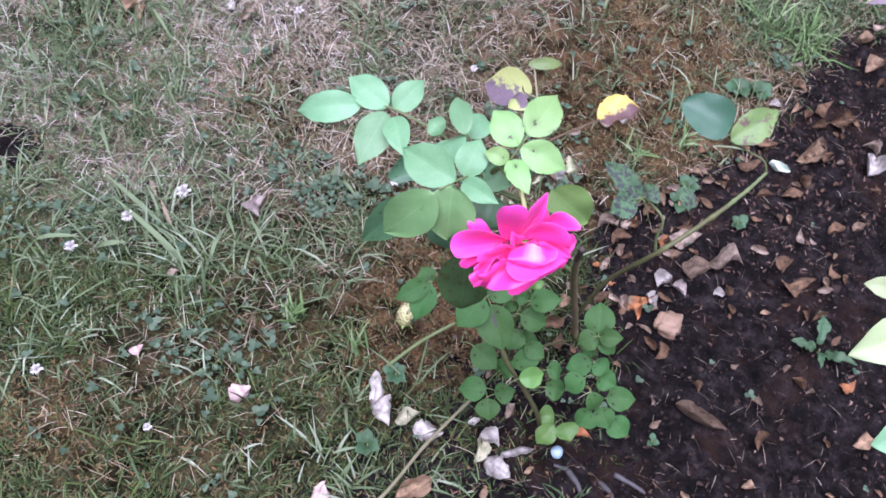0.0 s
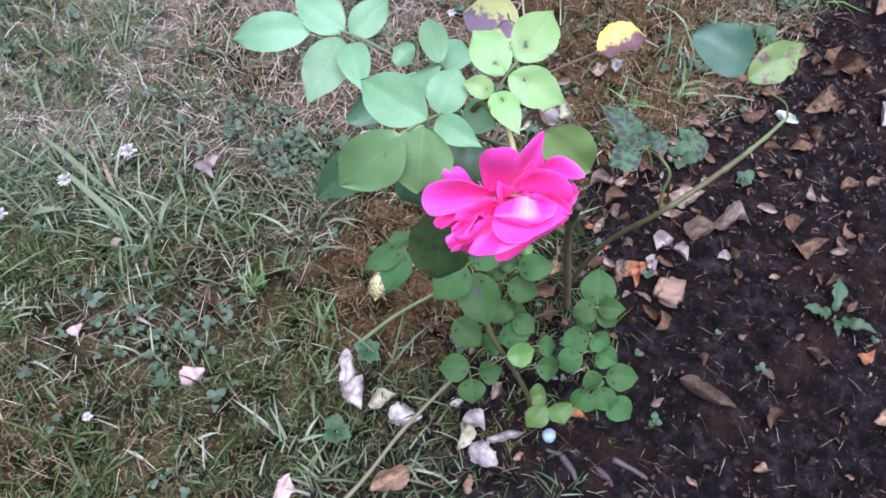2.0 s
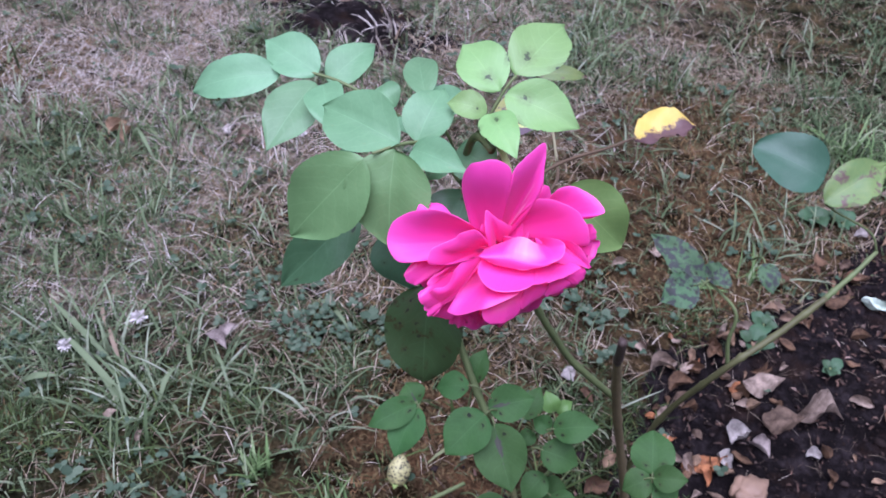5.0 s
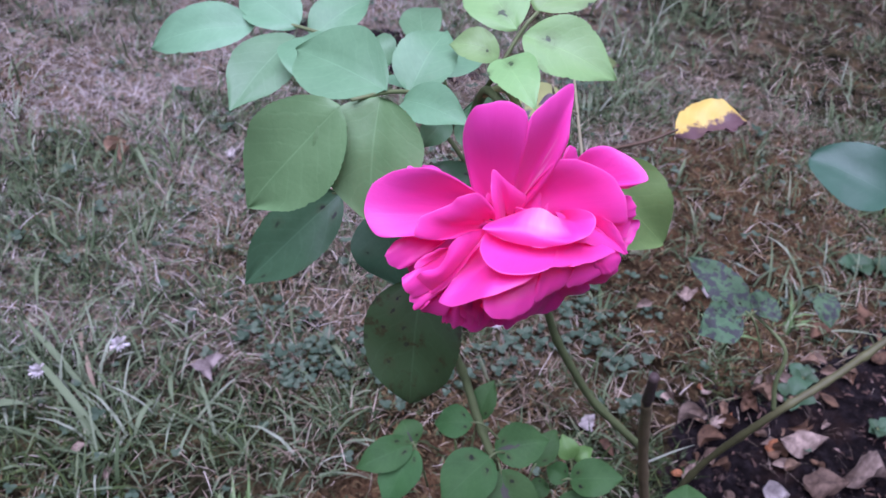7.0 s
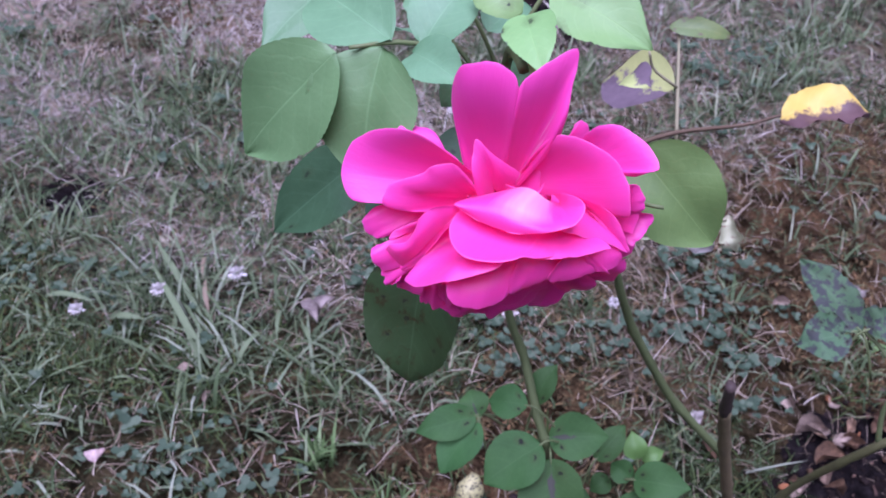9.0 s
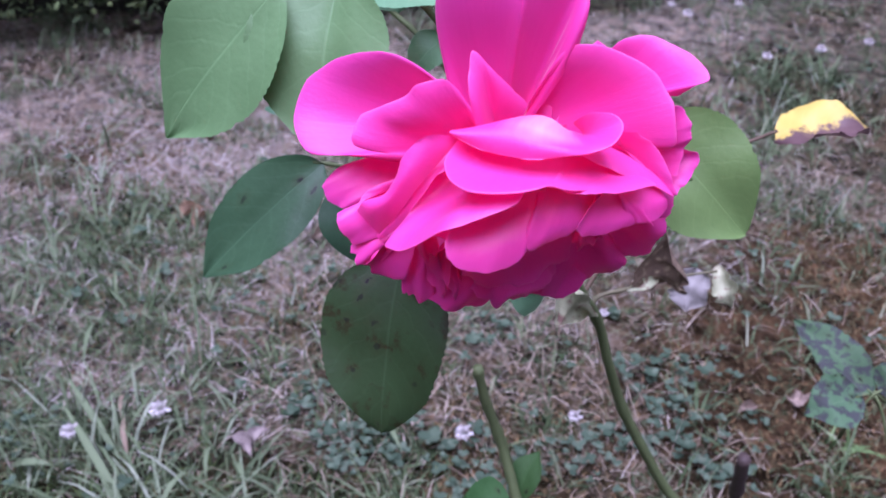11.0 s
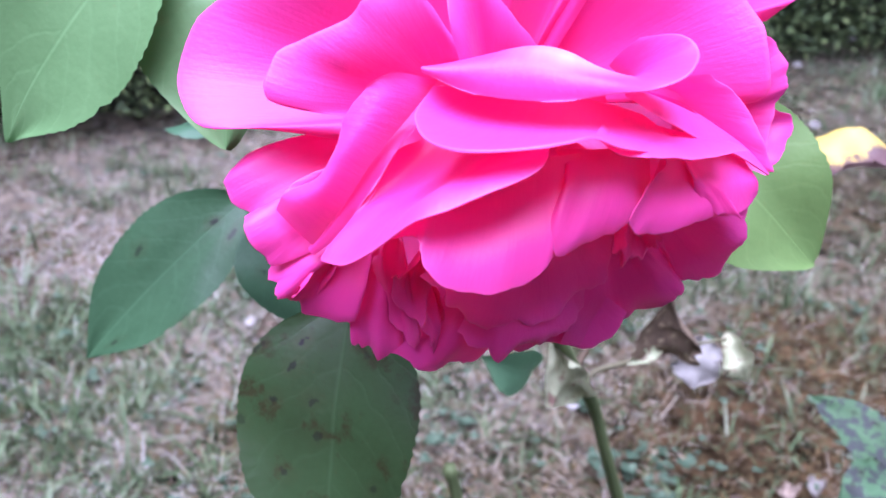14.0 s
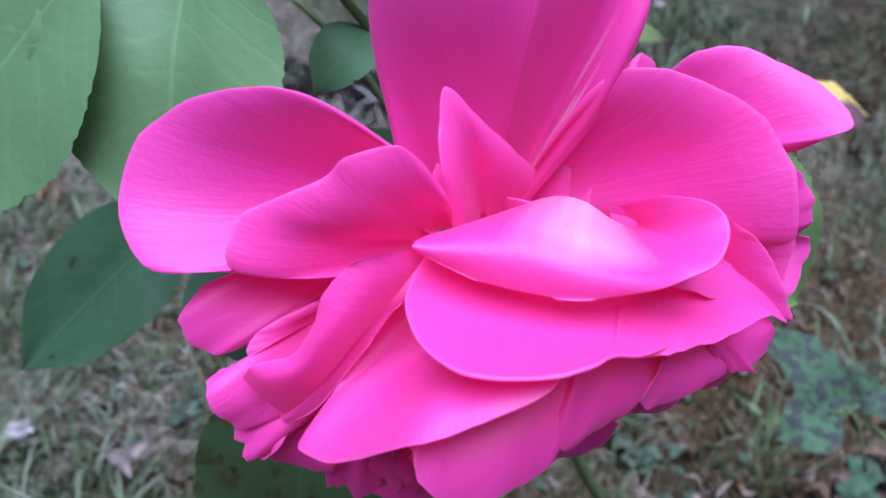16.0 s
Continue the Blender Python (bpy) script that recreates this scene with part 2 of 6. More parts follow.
def petal_material(name, streak=None):
    """Deep pink petal: paler towards its claw, faint lengthwise veins, velvety."""
    mat, nt, p = material(name, 0.5, 0.7)
    uv = nt.nodes.new("ShaderNodeUVMap")
    sep = nt.nodes.new("ShaderNodeSeparateXYZ")
    nt.links.new(uv.outputs[0], sep.inputs[0])
    stretch = nt.nodes.new("ShaderNodeMapping")
    stretch.inputs["Scale"].default_value = (22, 1.6, 1)
    nt.links.new(uv.outputs[0], stretch.inputs[0])
    veins = noise_tex(nt, 1.0, 3.0, stretch.outputs[0])
    big = noise_tex(nt, 45.0)
    col = mixrgb(nt, big, (0.86, 0.028, 0.33), (0.92, 0.058, 0.478))
    col = mixrgb(nt, maths(nt, "MULTIPLY", veins, 0.28), col, (0.95, 0.085, 0.46))
    thread = nt.nodes.new("ShaderNodeMapping")
    thread.inputs["Scale"].default_value = (85, 3.2, 1)
    nt.links.new(uv.outputs[0], thread.inputs[0])
    threads = noise_tex(nt, 1.0, 4.0, thread.outputs[0], 0.65)
    col = mixrgb(nt, maths(nt, "MULTIPLY", maths(nt, "MULTIPLY", threads, threads), 0.5), col, (0.95, 0.12, 0.53))
    claw = ramp(nt, [(0.0, (1, 1, 1)), (0.22, (0, 0, 0))])
    nt.links.new(sep.outputs[1], claw.inputs[0])
    col = mixrgb(nt, maths(nt, "MULTIPLY", claw.outputs[0], 0.15), col, (0.9, 0.20, 0.28))
    thin = ramp(nt, [(0.45, (0, 0, 0)), (1.0, (1, 1, 1))])
    nt.links.new(sep.outputs[1], thin.inputs[0])
    col = mixrgb(nt, maths(nt, "MULTIPLY", thin.outputs[0], 0.35), col, (0.95, 0.12, 0.55))
    # paler margin, with the lit edge's highlight put into its colour
    rim = ramp(nt, [(0.955, (0, 0, 0)), (0.995, (1, 1, 1))])
    nt.links.new(sep.outputs[1], rim.inputs[0])
    col = mixrgb(nt, maths(nt, "MULTIPLY", rim.outputs[0], 0.15), col, (0.97, 0.30, 0.66))
    # pale streak; on the crest petal it paints in the highlight
    if streak:
        centre, width, amount, wander = streak
        off = maths(nt, "ABSOLUTE", maths(nt, "SUBTRACT", sep.outputs[0], centre))
        pale = ramp(nt, [(0.0, (1, 1, 1)), (width, (0, 0, 0))])
        nt.links.new(maths(nt, "ADD", off, maths(nt, "MULTIPLY", maths(nt, "SUBTRACT", veins, 0.5), wander)), pale.inputs[0])
        inner = ramp(nt, [(0.38, (1, 1, 1)), (0.64, (0, 0, 0))])
        nt.links.new(sep.outputs[1], inner.inputs[0])
        share = maths(nt, "MULTIPLY", maths(nt, "MULTIPLY", pale.outputs[0], inner.outputs[0]), amount)
        col = mixrgb(nt, share, col, (0.94, 0.62, 0.80))
    nt.links.new(col, p.inputs["Base Color"])
    p.inputs["Sheen Weight"].default_value = 0.16
    p.inputs["Sheen Roughness"].default_value = 0.5
    p.inputs["Sheen Tint"].default_value = (1.0, 0.55, 0.95, 1)
    bump(nt, p, maths(nt, "ADD", maths(nt, "ADD", veins, maths(nt, "MULTIPLY", threads, 0.5)), maths(nt, "MULTIPLY", noise_tex(nt, 900.0, 3.0), 0.45)), 0.22, 0.0008)
    translucent(mat, p, mixrgb(nt, 1.0, col, (1.0, 0.45, 0.46), "MULTIPLY"), 0.38)
    return mat


def cane_material(name, a, b):
    mat, nt, p = material(name, 0.6, 0.35)
    col = mixrgb(nt, noise_tex(nt, 70, 5), a, b)
    nt.links.new(col, p.inputs["Base Color"])
    bump(nt, p, noise_tex(nt, 300), 0.5, 0.0008)
    return mat


def island_material(name, stops, rough=0.7, share=0.2, spec=0.25):
    """Many small pieces in one mesh, each of its own tint."""
    mat, nt, p = material(name, rough, spec)
    geo = nt.nodes.new("ShaderNodeNewGeometry")
    r = ramp(nt, stops)
    nt.links.new(geo.outputs["Random Per Island"], r.inputs[0])
    col = mixrgb(nt, maths(nt, "MULTIPLY", noise_tex(nt, 130, 3), 0.6), r.outputs[0], tuple(0.55 * c for c in stops[len(stops) // 2][1]))
    nt.links.new(col, p.inputs["Base Color"])
    if share:
        translucent(mat, p, col, share)
    return mat


def ground_material():
    """Moss, thatch and bare earth on the lawn; dark crumbly soil in the bed."""
    mat, nt, p = material("lawn_and_soil", 0.95, 0.03)
    moss = ramp(nt, [(0.30, (0.014, 0.016, 0.008)), (0.45, (0.034, 0.034, 0.017)), (0.60, (0.066, 0.052, 0.027)), (0.74, (0.088, 0.064, 0.042))])
    nt.links.new(noise_tex(nt, 7.0, 8, rough=0.65), moss.inputs[0])
    speck = ramp(nt, [(0.35, (0.45, 0.45, 0.45)), (0.65, (1.3, 1.3, 1.3))])
    nt.links.new(noise_tex(nt, 220, 4), speck.inputs[0])
    blot = ramp(nt, [(0.36, (0.22, 0.22, 0.20)), (0.5, (0.85, 0.85, 0.85)), (0.64, (1.6, 1.45, 1.35))])
    nt.links.new(noise_tex(nt, 24, 3), blot.inputs[0])
    thatch = nt.nodes.new("ShaderNodeAttribute")
    thatch.attribute_name = "thatch"
    lawn = mixrgb(nt, maths(nt, "MULTIPLY", thatch.outputs["Fac"], 0.85), moss.outputs[0], (0.29, 0.25, 0.205))
    rusty = nt.nodes.new("ShaderNodeAttribute")
    rusty.attribute_name = "rust"
    tuft_of = maths(nt, "MULTIPLY", rusty.outputs["Fac"], maths(nt, "MULTIPLY", noise_tex(nt, 30, 5), 1.5))
    lawn = mixrgb(nt, maths(nt, "MINIMUM", tuft_of, 0.55), lawn, (0.105, 0.060, 0.032))
    lawn = mixrgb(nt, 1.0, lawn, speck.outputs[0], "MULTIPLY")
    lawn = mixrgb(nt, 1.0, lawn, blot.outputs[0], "MULTIPLY")
    soil = ramp(nt, [(0.30, (0.0035, 0.003, 0.0032)), (0.50, (0.0132, 0.0108, 0.0114)), (0.70, (0.044, 0.036, 0.038))])
    nt.links.new(noise_tex(nt, 38.0, 8, rough=0.7), soil.inputs[0])
    mould = ramp(nt, [(0.52, (0, 0, 0)), (0.68, (1, 1, 1))])
    nt.links.new(noise_tex(nt, 9.0, 7, rough=0.68), mould.inputs[0])
    earth = mixrgb(nt, maths(nt, "MULTIPLY", mould.outputs[0], 0.65), soil.outputs[0], (0.042, 0.024, 0.017))
    attr = nt.nodes.new("ShaderNodeAttribute")
    attr.attribute_name = "soil"
    edge = maths(nt, "ADD", attr.outputs["Fac"], maths(nt, "MULTIPLY", maths(nt, "SUBTRACT", noise_tex(nt, 45.0, 5), 0.5), 0.9))
    edge = maths(nt, "GREATER_THAN", edge, 0.5)
    nt.links.new(mixrgb(nt, edge, lawn, earth), p.inputs["Base Color"])
    bump(nt, p, maths(nt, "ADD", noise_tex(nt, 60.0, 8, rough=0.72), noise_tex(nt, 260.0, 6, rough=0.7)), 1.0, 0.009)
    return mat


petal_pink = petal_material("rose_petal_pink")
# pale patch: the sky-lit highlight of the front crest, put into the colour
petal_highlight = petal_material("rose_petal_highlight", (0.36, 0.2, 0.75, 0.12))
petal_lined = petal_material("rose_petal_lined", (0.30, 0.045, 0.45, 0.5))
cane_green = cane_material("cane_green", (0.115, 0.125, 0.046), (0.060, 0.055, 0.028))
cane_brown = cane_material("cane_brown", (0.235, 0.200, 0.100), (0.125, 0.095, 0.058))
stem_green = cane_material("stem_green", (0.14, 0.18, 0.07), (0.085, 0.115, 0.045))
stem_brown = cane_material("stem_brown", (0.12, 0.085, 0.05), (0.07, 0.045, 0.03))
cane_dead = cane_material("cane_dead", (0.085, 0.060, 0.052), (0.036, 0.026, 0.024))
straw_stem = cane_material("dry_stalk", (0.30, 0.28, 0.17), (0.19, 0.18, 0.10))
stalk_pale = cane_material("flower_stalk_pale", (0.40, 0.44, 0.20), (0.28, 0.33, 0.13))
stalk_olive = cane_material("cut_stalk", (0.20, 0.19, 0.11), (0.11, 0.10, 0.055))
twig_grey = cane_material("grey_bark", (0.085, 0.078, 0.08), (0.032, 0.029, 0.031))
pellet_blue = cane_material("pellet_blue", (0.42, 0.54, 0.64), (0.22, 0.33, 0.45))
sepal_green = cane_material("sepal_green", (0.22, 0.30, 0.09), (0.14, 0.20, 0.06))
scrap_brown = island_material("leaf_scrap", [(0.0, (0.02, 0.012, 0.010)), (0.6, (0.058, 0.033, 0.025)), (0.92, (0.13, 0.078, 0.056)), (1.0, (0.34, 0.25, 0.21))], 0.85, 0.05)
blade_green = island_material("grass_green", [(0.0, (0.016, 0.030, 0.011)), (0.35, (0.050, 0.086, 0.032)), (0.7, (0.110, 0.160, 0.072)), (0.93, (0.20, 0.245, 0.13)), (1.0, (0.38, 0.40, 0.28))])
blade_lush = island_material("grass_lush", [(0.0, (0.010, 0.019, 0.005)), (0.4, (0.030, 0.052, 0.013)), (0.75, (0.068, 0.108, 0.029)), (0.95, (0.130, 0.18, 0.056)), (1.0, (0.26, 0.29, 0.15))])
blade_coarse = island_material("grass_coarse", [(0.0, (0.058, 0.092, 0.038)), (0.4, (0.12, 0.168, 0.078)), (0.85, (0.215, 0.275, 0.165)), (1.0, (0.42, 0.45, 0.36))])
blade_pale = island_material("grass_pale", [(0.0, (0.20, 0.165, 0.14)), (0.4, (0.34, 0.295, 0.25)), (0.8, (0.50, 0.455, 0.41)), (1.0, (0.72, 0.68, 0.64))], 0.75, 0.15)
blade_straw = island_material("grass_dry", [(0.0, (0.06, 0.040, 0.026)), (0.4, (0.175, 0.128, 0.085)), (0.75, (0.35, 0.285, 0.21)), (0.93, (0.55, 0.47, 0.37)), (1.0, (0.70, 0.65, 0.56))], 0.8, 0.1)
clover_green = island_material("clover_green", [(0.0, (0.035, 0.065, 0.036)), (0.5, (0.066, 0.108, 0.066)), (1.0, (0.13, 0.175, 0.115))])
moss_brown = island_material("moss_brown", [(0.0, (0.05, 0.044, 0.017)), (0.5, (0.105, 0.082, 0.036)), (0.9, (0.18, 0.12, 0.052)), (1.0, (0.25, 0.14, 0.068))], 0.9, 0.1)
soil_crumb = island_material("soil_crumb", [(0.0, (0.008, 0.0065, 0.0070)), (0.7, (0.026, 0.019, 0.0190)), (0.95, (0.06, 0.042, 0.034)), (1.0, (0.16, 0.12, 0.10))], 0.95, 0.0, 0.04)
clover_white = island_material("clover_white", [(0.0, (0.55, 0.50, 0.48)), (1.0, (0.80, 0.78, 0.78))], 0.7, 0.2)
hedge_green = island_material("hedge_green", [(0.0, (0.025, 0.042, 0.022)), (0.5, (0.075, 0.115, 0.055)), (0.8, (0.19, 0.26, 0.10)), (1.0, (0.34, 0.41, 0.17))], 0.6, 0.15)
# near-black: the shade between the hedge's leaves, put into the core's colour
hedge_core_mat = cane_material("hedge_core_shade", (0.010, 0.011, 0.008), (0.02, 0.018, 0.012))
tuft_green = island_material("tuft_green", [(0.0, (0.05, 0.10, 0.03)), (0.5, (0.13, 0.23, 0.075)), (0.9, (0.23, 0.34, 0.14)), (1.0, (0.42, 0.46, 0.32))])
weed_green = leaf_material("weed_green", (0.060, 0.125, 0.055), (0.032, 0.075, 0.035), rough=0.6)
stone_tan = cane_material("stone_tan", (0.30, 0.20, 0.13), (0.13, 0.085, 0.06))
bud_yellow = leaf_material("bud_yellow", (0.66, 0.62, 0.30), (0.44, 0.46, 0.20), (0.05, 0.05, 0.045), 0.44, scale=110, spots=9.0, spot_share=0.35)
# grey for the added, unseen wall that blocks the low sky
blocker_grey = cane_material("blocker_wall", (0.26, 0.245, 0.22), (0.20, 0.19, 0.175))
lawn_mat = ground_material()

# ---- helpers for meshes ----
def mesh_arrays(name, verts, quads):
    """A mesh from arrays of corners and four-sided faces."""
    me = bpy.data.meshes.new(name)
    verts, quads = np.asarray(verts, np.float32), np.asarray(quads, np.int32)
    me.vertices.add(len(verts))
    me.vertices.foreach_set("co", verts.ravel())
    me.loops.add(quads.size)
    me.loops.foreach_set("vertex_index", quads.ravel())
    me.polygons.add(len(quads))
    me.polygons.foreach_set("loop_start", np.arange(0, quads.size, 4, dtype=np.int32))
    me.update(calc_edges=True)
    me.validate()
    return me


def part(name, data, mat, parent=None, label="", smooth=True):
    """Links a bmesh or mesh as one object, under a thing if one is given."""
    if isinstance(data, bmesh.types.BMesh):
        me = bpy.data.meshes.new(name)
        data.to_mesh(me)
        data.free()
    else:
        me = data
    me.materials.append(mat)
    if smooth:
        me.polygons.foreach_set("use_smooth", [True] * len(me.polygons))
    ob = new(name, me)
    if parent is not None:
        ob.parent = parent
    return tagged(ob, label)


def spline(points, n):
    """A smooth line of n points through the given ones."""
    p = [Vector(q) for q in points]
    p = [p[0] * 2 - p[1]] + p + [p[-1] * 2 - p[-2]]
    out, segs = [], len(p) - 3
    for i in range(n):
        s = i / (n - 1) * segs
        k = min(int(s), segs - 1)
        t = s - k
        a, b, c, d = p[k:k + 4]
        out.append(0.5 * (2 * b + (c - a) * t + (2 * a - 5 * b + 4 * c - d) * t * t + (3 * b - a - 3 * c + d) * t ** 3))
    return out


def tube(points, r0, r1, n=24, sides=8, rough=0.06, nodes=0):
    """A tapered, slightly knobbly stem along a smooth line."""
    line = spline(points, n)
    bm = bmesh.new()
    rings = []
    for i, q in enumerate(line):
        d = (line[min(i + 1, n - 1)] - line[max(i - 1, 0)]).normalized()
        a = d.orthogonal().normalized() if i == 0 else (a - d * a.dot(d)).normalized()
        b = d.cross(a)
        r = r0 + (r1 - r0) * i / (n - 1)
        if nodes and i % nodes == nodes // 2:
            r *= 1.25
        ring = []
        for k in range(sides):
            w = 2 * math.pi * k / sides
            rr = r * (1 + rough * noise.noise(q * 300 + Vector((k, i, 0))))
            ring.append(bm.verts.new(q + (a * math.cos(w) + b * math.sin(w)) * rr))
        rings.append(ring)
    for r_a, r_b in zip(rings, rings[1:]):
        for k in range(sides):
            bm.faces.new((r_a[k], r_a[(k + 1) % sides], r_b[(k + 1) % sides], r_b[k]))
    bm.faces.new(rings[0][::-1])
    bm.faces.new(rings[-1])
    return bm


def blade_mesh(base, tip, width, face, droop=0.006, fold=0.12, teeth=26, roundness=0.0, curl=0.0, nu=8, nv=52, rag=0.0):
    """A leaf blade from base to tip, its upper side towards face: folded along the midrib, arched, with a toothed rim."""
    base, tip = Vector(base), Vector(tip)
    axis = tip - base
    length = axis.length
    axis = axis / length
    nrm = (Vector(face) - axis * Vector(face).dot(axis)).normalized()
    side = axis.cross(nrm)
    seed = base * 91
    bm = bmesh.new()
    uv = bm.loops.layers.uv.new("UVMap")
    grid = []
    for j in range(nv + 1):
        v = j / nv
        w = math.sin(math.pi * v ** (0.80 - roundness * 0.05)) ** (0.80 - roundness * 0.25)
        if v > 0.93:
            w = max(w, 0.10 * (1 - v) / 0.07)
        w *= 1 - 0.5 * max(0.0, (v - 0.72) / 0.28) ** 1.3 * (1 - 0.5 * roundness)
        bite = (0.05 if width > 0.034 else 0.085) * (0.75 + 0.9 * noise.noise(seed + Vector((v * 14, 2, 5))))
        tooth = 1 - bite * ((v * teeth) % 1.0) if teeth else 1.0
        row = []
        for i in range(nu + 1):
            u = i / nu * 2 - 1
            ww = 0.5 * width * w * (tooth if i in (0, nu) else 1)
            if rag:
                ww *= 1 + 0.8 * rag * noise.noise(seed + Vector((v * 2.6, 3 + (u > 0), 0)))
                if i in (0, nu):
                    ww *= 1 - rag * max(0, noise.noise(seed + Vector((v * 9, u, 0))))
            wave = 0.035 * width * math.sin(v * 9 + u * 2 + seed.x) * u * u
            z = fold * width * abs(u) * w - droop * 4 * (v - 0.5) ** 2 + droop + wave + curl * width * (u * u * w - 0.2)
            z += 0.03 * width * noise.noise(seed + Vector((u * 1.7, v * 3, 0)))
            z += 0.35 * rag * width * noise.noise(seed + Vector((u * 1.4, v * 3.4, 9)))
            row.append(bm.verts.new(base + axis * (v * length) + side * (u * ww) + nrm * z))
        grid.append(row)
    for j in range(nv):
        for i in range(nu):
            f = bm.faces.new((grid[j][i], grid[j][i + 1], grid[j + 1][i + 1], grid[j + 1][i]))
            for loop, (a, b) in zip(f.loops, ((i, j), (i + 1, j), (i + 1, j + 1), (i, j + 1))):
                loop[uv].uv = (a / nu, b / nv)
    return bm


def strips(pos, length, width, azimuth, lean, bend, segs=3):
    """Many grass blades as arrays: each a narrow strip that rises at its lean and bends over."""
    n = len(pos)
    pts, p, ang = [], pos.copy(), lean.copy()
    ahead = np.stack([np.cos(azimuth), np.sin(azimuth), np.zeros(n)], 1)
    side = np.stack([-np.sin(azimuth), np.cos(azimuth), np.zeros(n)], 1)
    for k in range(segs + 1):
        w = width * (1.0, 0.95, 0.75, 0.12)[k] * 0.5
        pts += [p - side * w[:, None], p + side * w[:, None]]
        step = length / segs
        p = p + (ahead * np.sin(ang)[:, None] + np.array([0, 0, 1.0]) * np.cos(ang)[:, None]) * step[:, None]
        p[:, 2] = np.maximum(p[:, 2], pos[:, 2] + 0.003)
        ang = np.minimum(ang + bend, 2.2)
    m = 2 * (segs + 1)
    verts = np.stack(pts, 1).reshape(-1, 3)
    q = np.array([[2 * k, 2 * k + 1, 2 * k + 3, 2 * k + 2] for k in range(segs)])
    quads = (np.arange(n)[:, None, None] * m + q[None]).reshape(-1, 4)
    return verts, quads

# ---- ground: one sheet to the horizon, lawn and the bed of dark soil ----
BED_Y = [-4.0, 0.3, 0.9, 1.19, 1.34, 1.61, 1.84, 2.07, 2.5, 3.2, 6.0]
BED_X = [-0.6, 0.34, 0.44, 0.55, 0.61, 0.69, 0.70, 0.83, 0.98, 1.25, 2.4]


def soil_at(x, y):
    """0 on the lawn, 1 in the bed, soft along the border."""
    wobble = 0.05 * noise.noise(Vector((x * 5, y * 5, 3)))
    edge = np.interp(y, BED_Y, BED_X) + wobble
    worn = 1.4 - min(math.hypot((x + 0.17) / 0.26, (y - 2.41) / 0.12), math.hypot((x + 0.29) / 0.06, (y - 1.47) / 0.05)) + 0.5 * noise.noise(Vector((x * 14, y * 14, 8)))
    soft_edge = np.interp(y, (1.3, 1.75), (0.70, 0.10))
    edge -= np.interp(y, (1.35, 1.7), (0.05, 0.0))
    return max(min(1.0, max(0.0, worn)), min(1.0, max(0.0, 0.5 + (x - edge) / soft_edge), max(0.0, 0.5 + (edge + 1.7 - x) / 0.10)))


def height_at(x, y, s=None):
    s = soil_at(x, y) if s is None else s
    lawn = 0.012 * noise.noise(Vector((x * 2.2, y * 2.2, 0))) + 0.004 * noise.noise(Vector((x * 19, y * 19, 1)))
    crumb = 0.010 * noise.noise(Vector((x * 9, y * 9, 5))) + 0.013 * noise.noise(Vector((x * 26, y * 26, 7))) + 0.008 * noise.noise(Vector((x * 60, y * 60, 9)))
    return lawn * (1 - s) + s * (crumb - 0.006)


def dry_at(x, y):
    """How far the lawn has dried to pale thatch: most on the open side away from the bed."""
    d = max(0.0, min(1.0, (y - 1.36 - 1.0 * x) / 0.45)) * max(0.0, min(1.0, (0.55 - x) / 0.7)) * np.interp(y, (1.75, 2.05, 2.6, 3.1), (1.0, 0.55, 0.6, 1.0))
    d *= max(0.0, min(1.0, (5.5 - y) / 1.5)) * max(0.0, min(1.0, (x + 3.5) / 1.5))
    return d * max(0.1, min(1.0, 0.6 + 0.2 * min(1.0, max(0.0, y - 1.7)) + 1.3 * noise.noise(Vector((x * 3.1, y * 3.1, 71))) + 0.5 * noise.noise(Vector((x * 9, y * 9, 72)))))


RUST = [(0.50, 1.47, 0.14, 0.11, 1.0), (0.62, 2.20, 0.34, 0.50, 1.0), (0.47, 1.55, 0.16, 0.25, 0.8), (-0.60, 1.93, 0.26, 0.16, 0.9), (0.55, 2.35, 0.20, 0.20, 0.7), (-0.30, 2.62, 0.25, 0.14, 0.7), (0.30, 1.36, 0.10, 0.07, 0.25), (0.10, 1.08, 0.16, 0.08, 0.35)]


def bare(x, y):
    """The mossy, rusty, nearly grassless patches of the lawn."""
    return sum(k * max(0.0, 1 - math.hypot((x - a) / rx, (y - b) / ry)) for a, b, rx, ry, k in RUST)


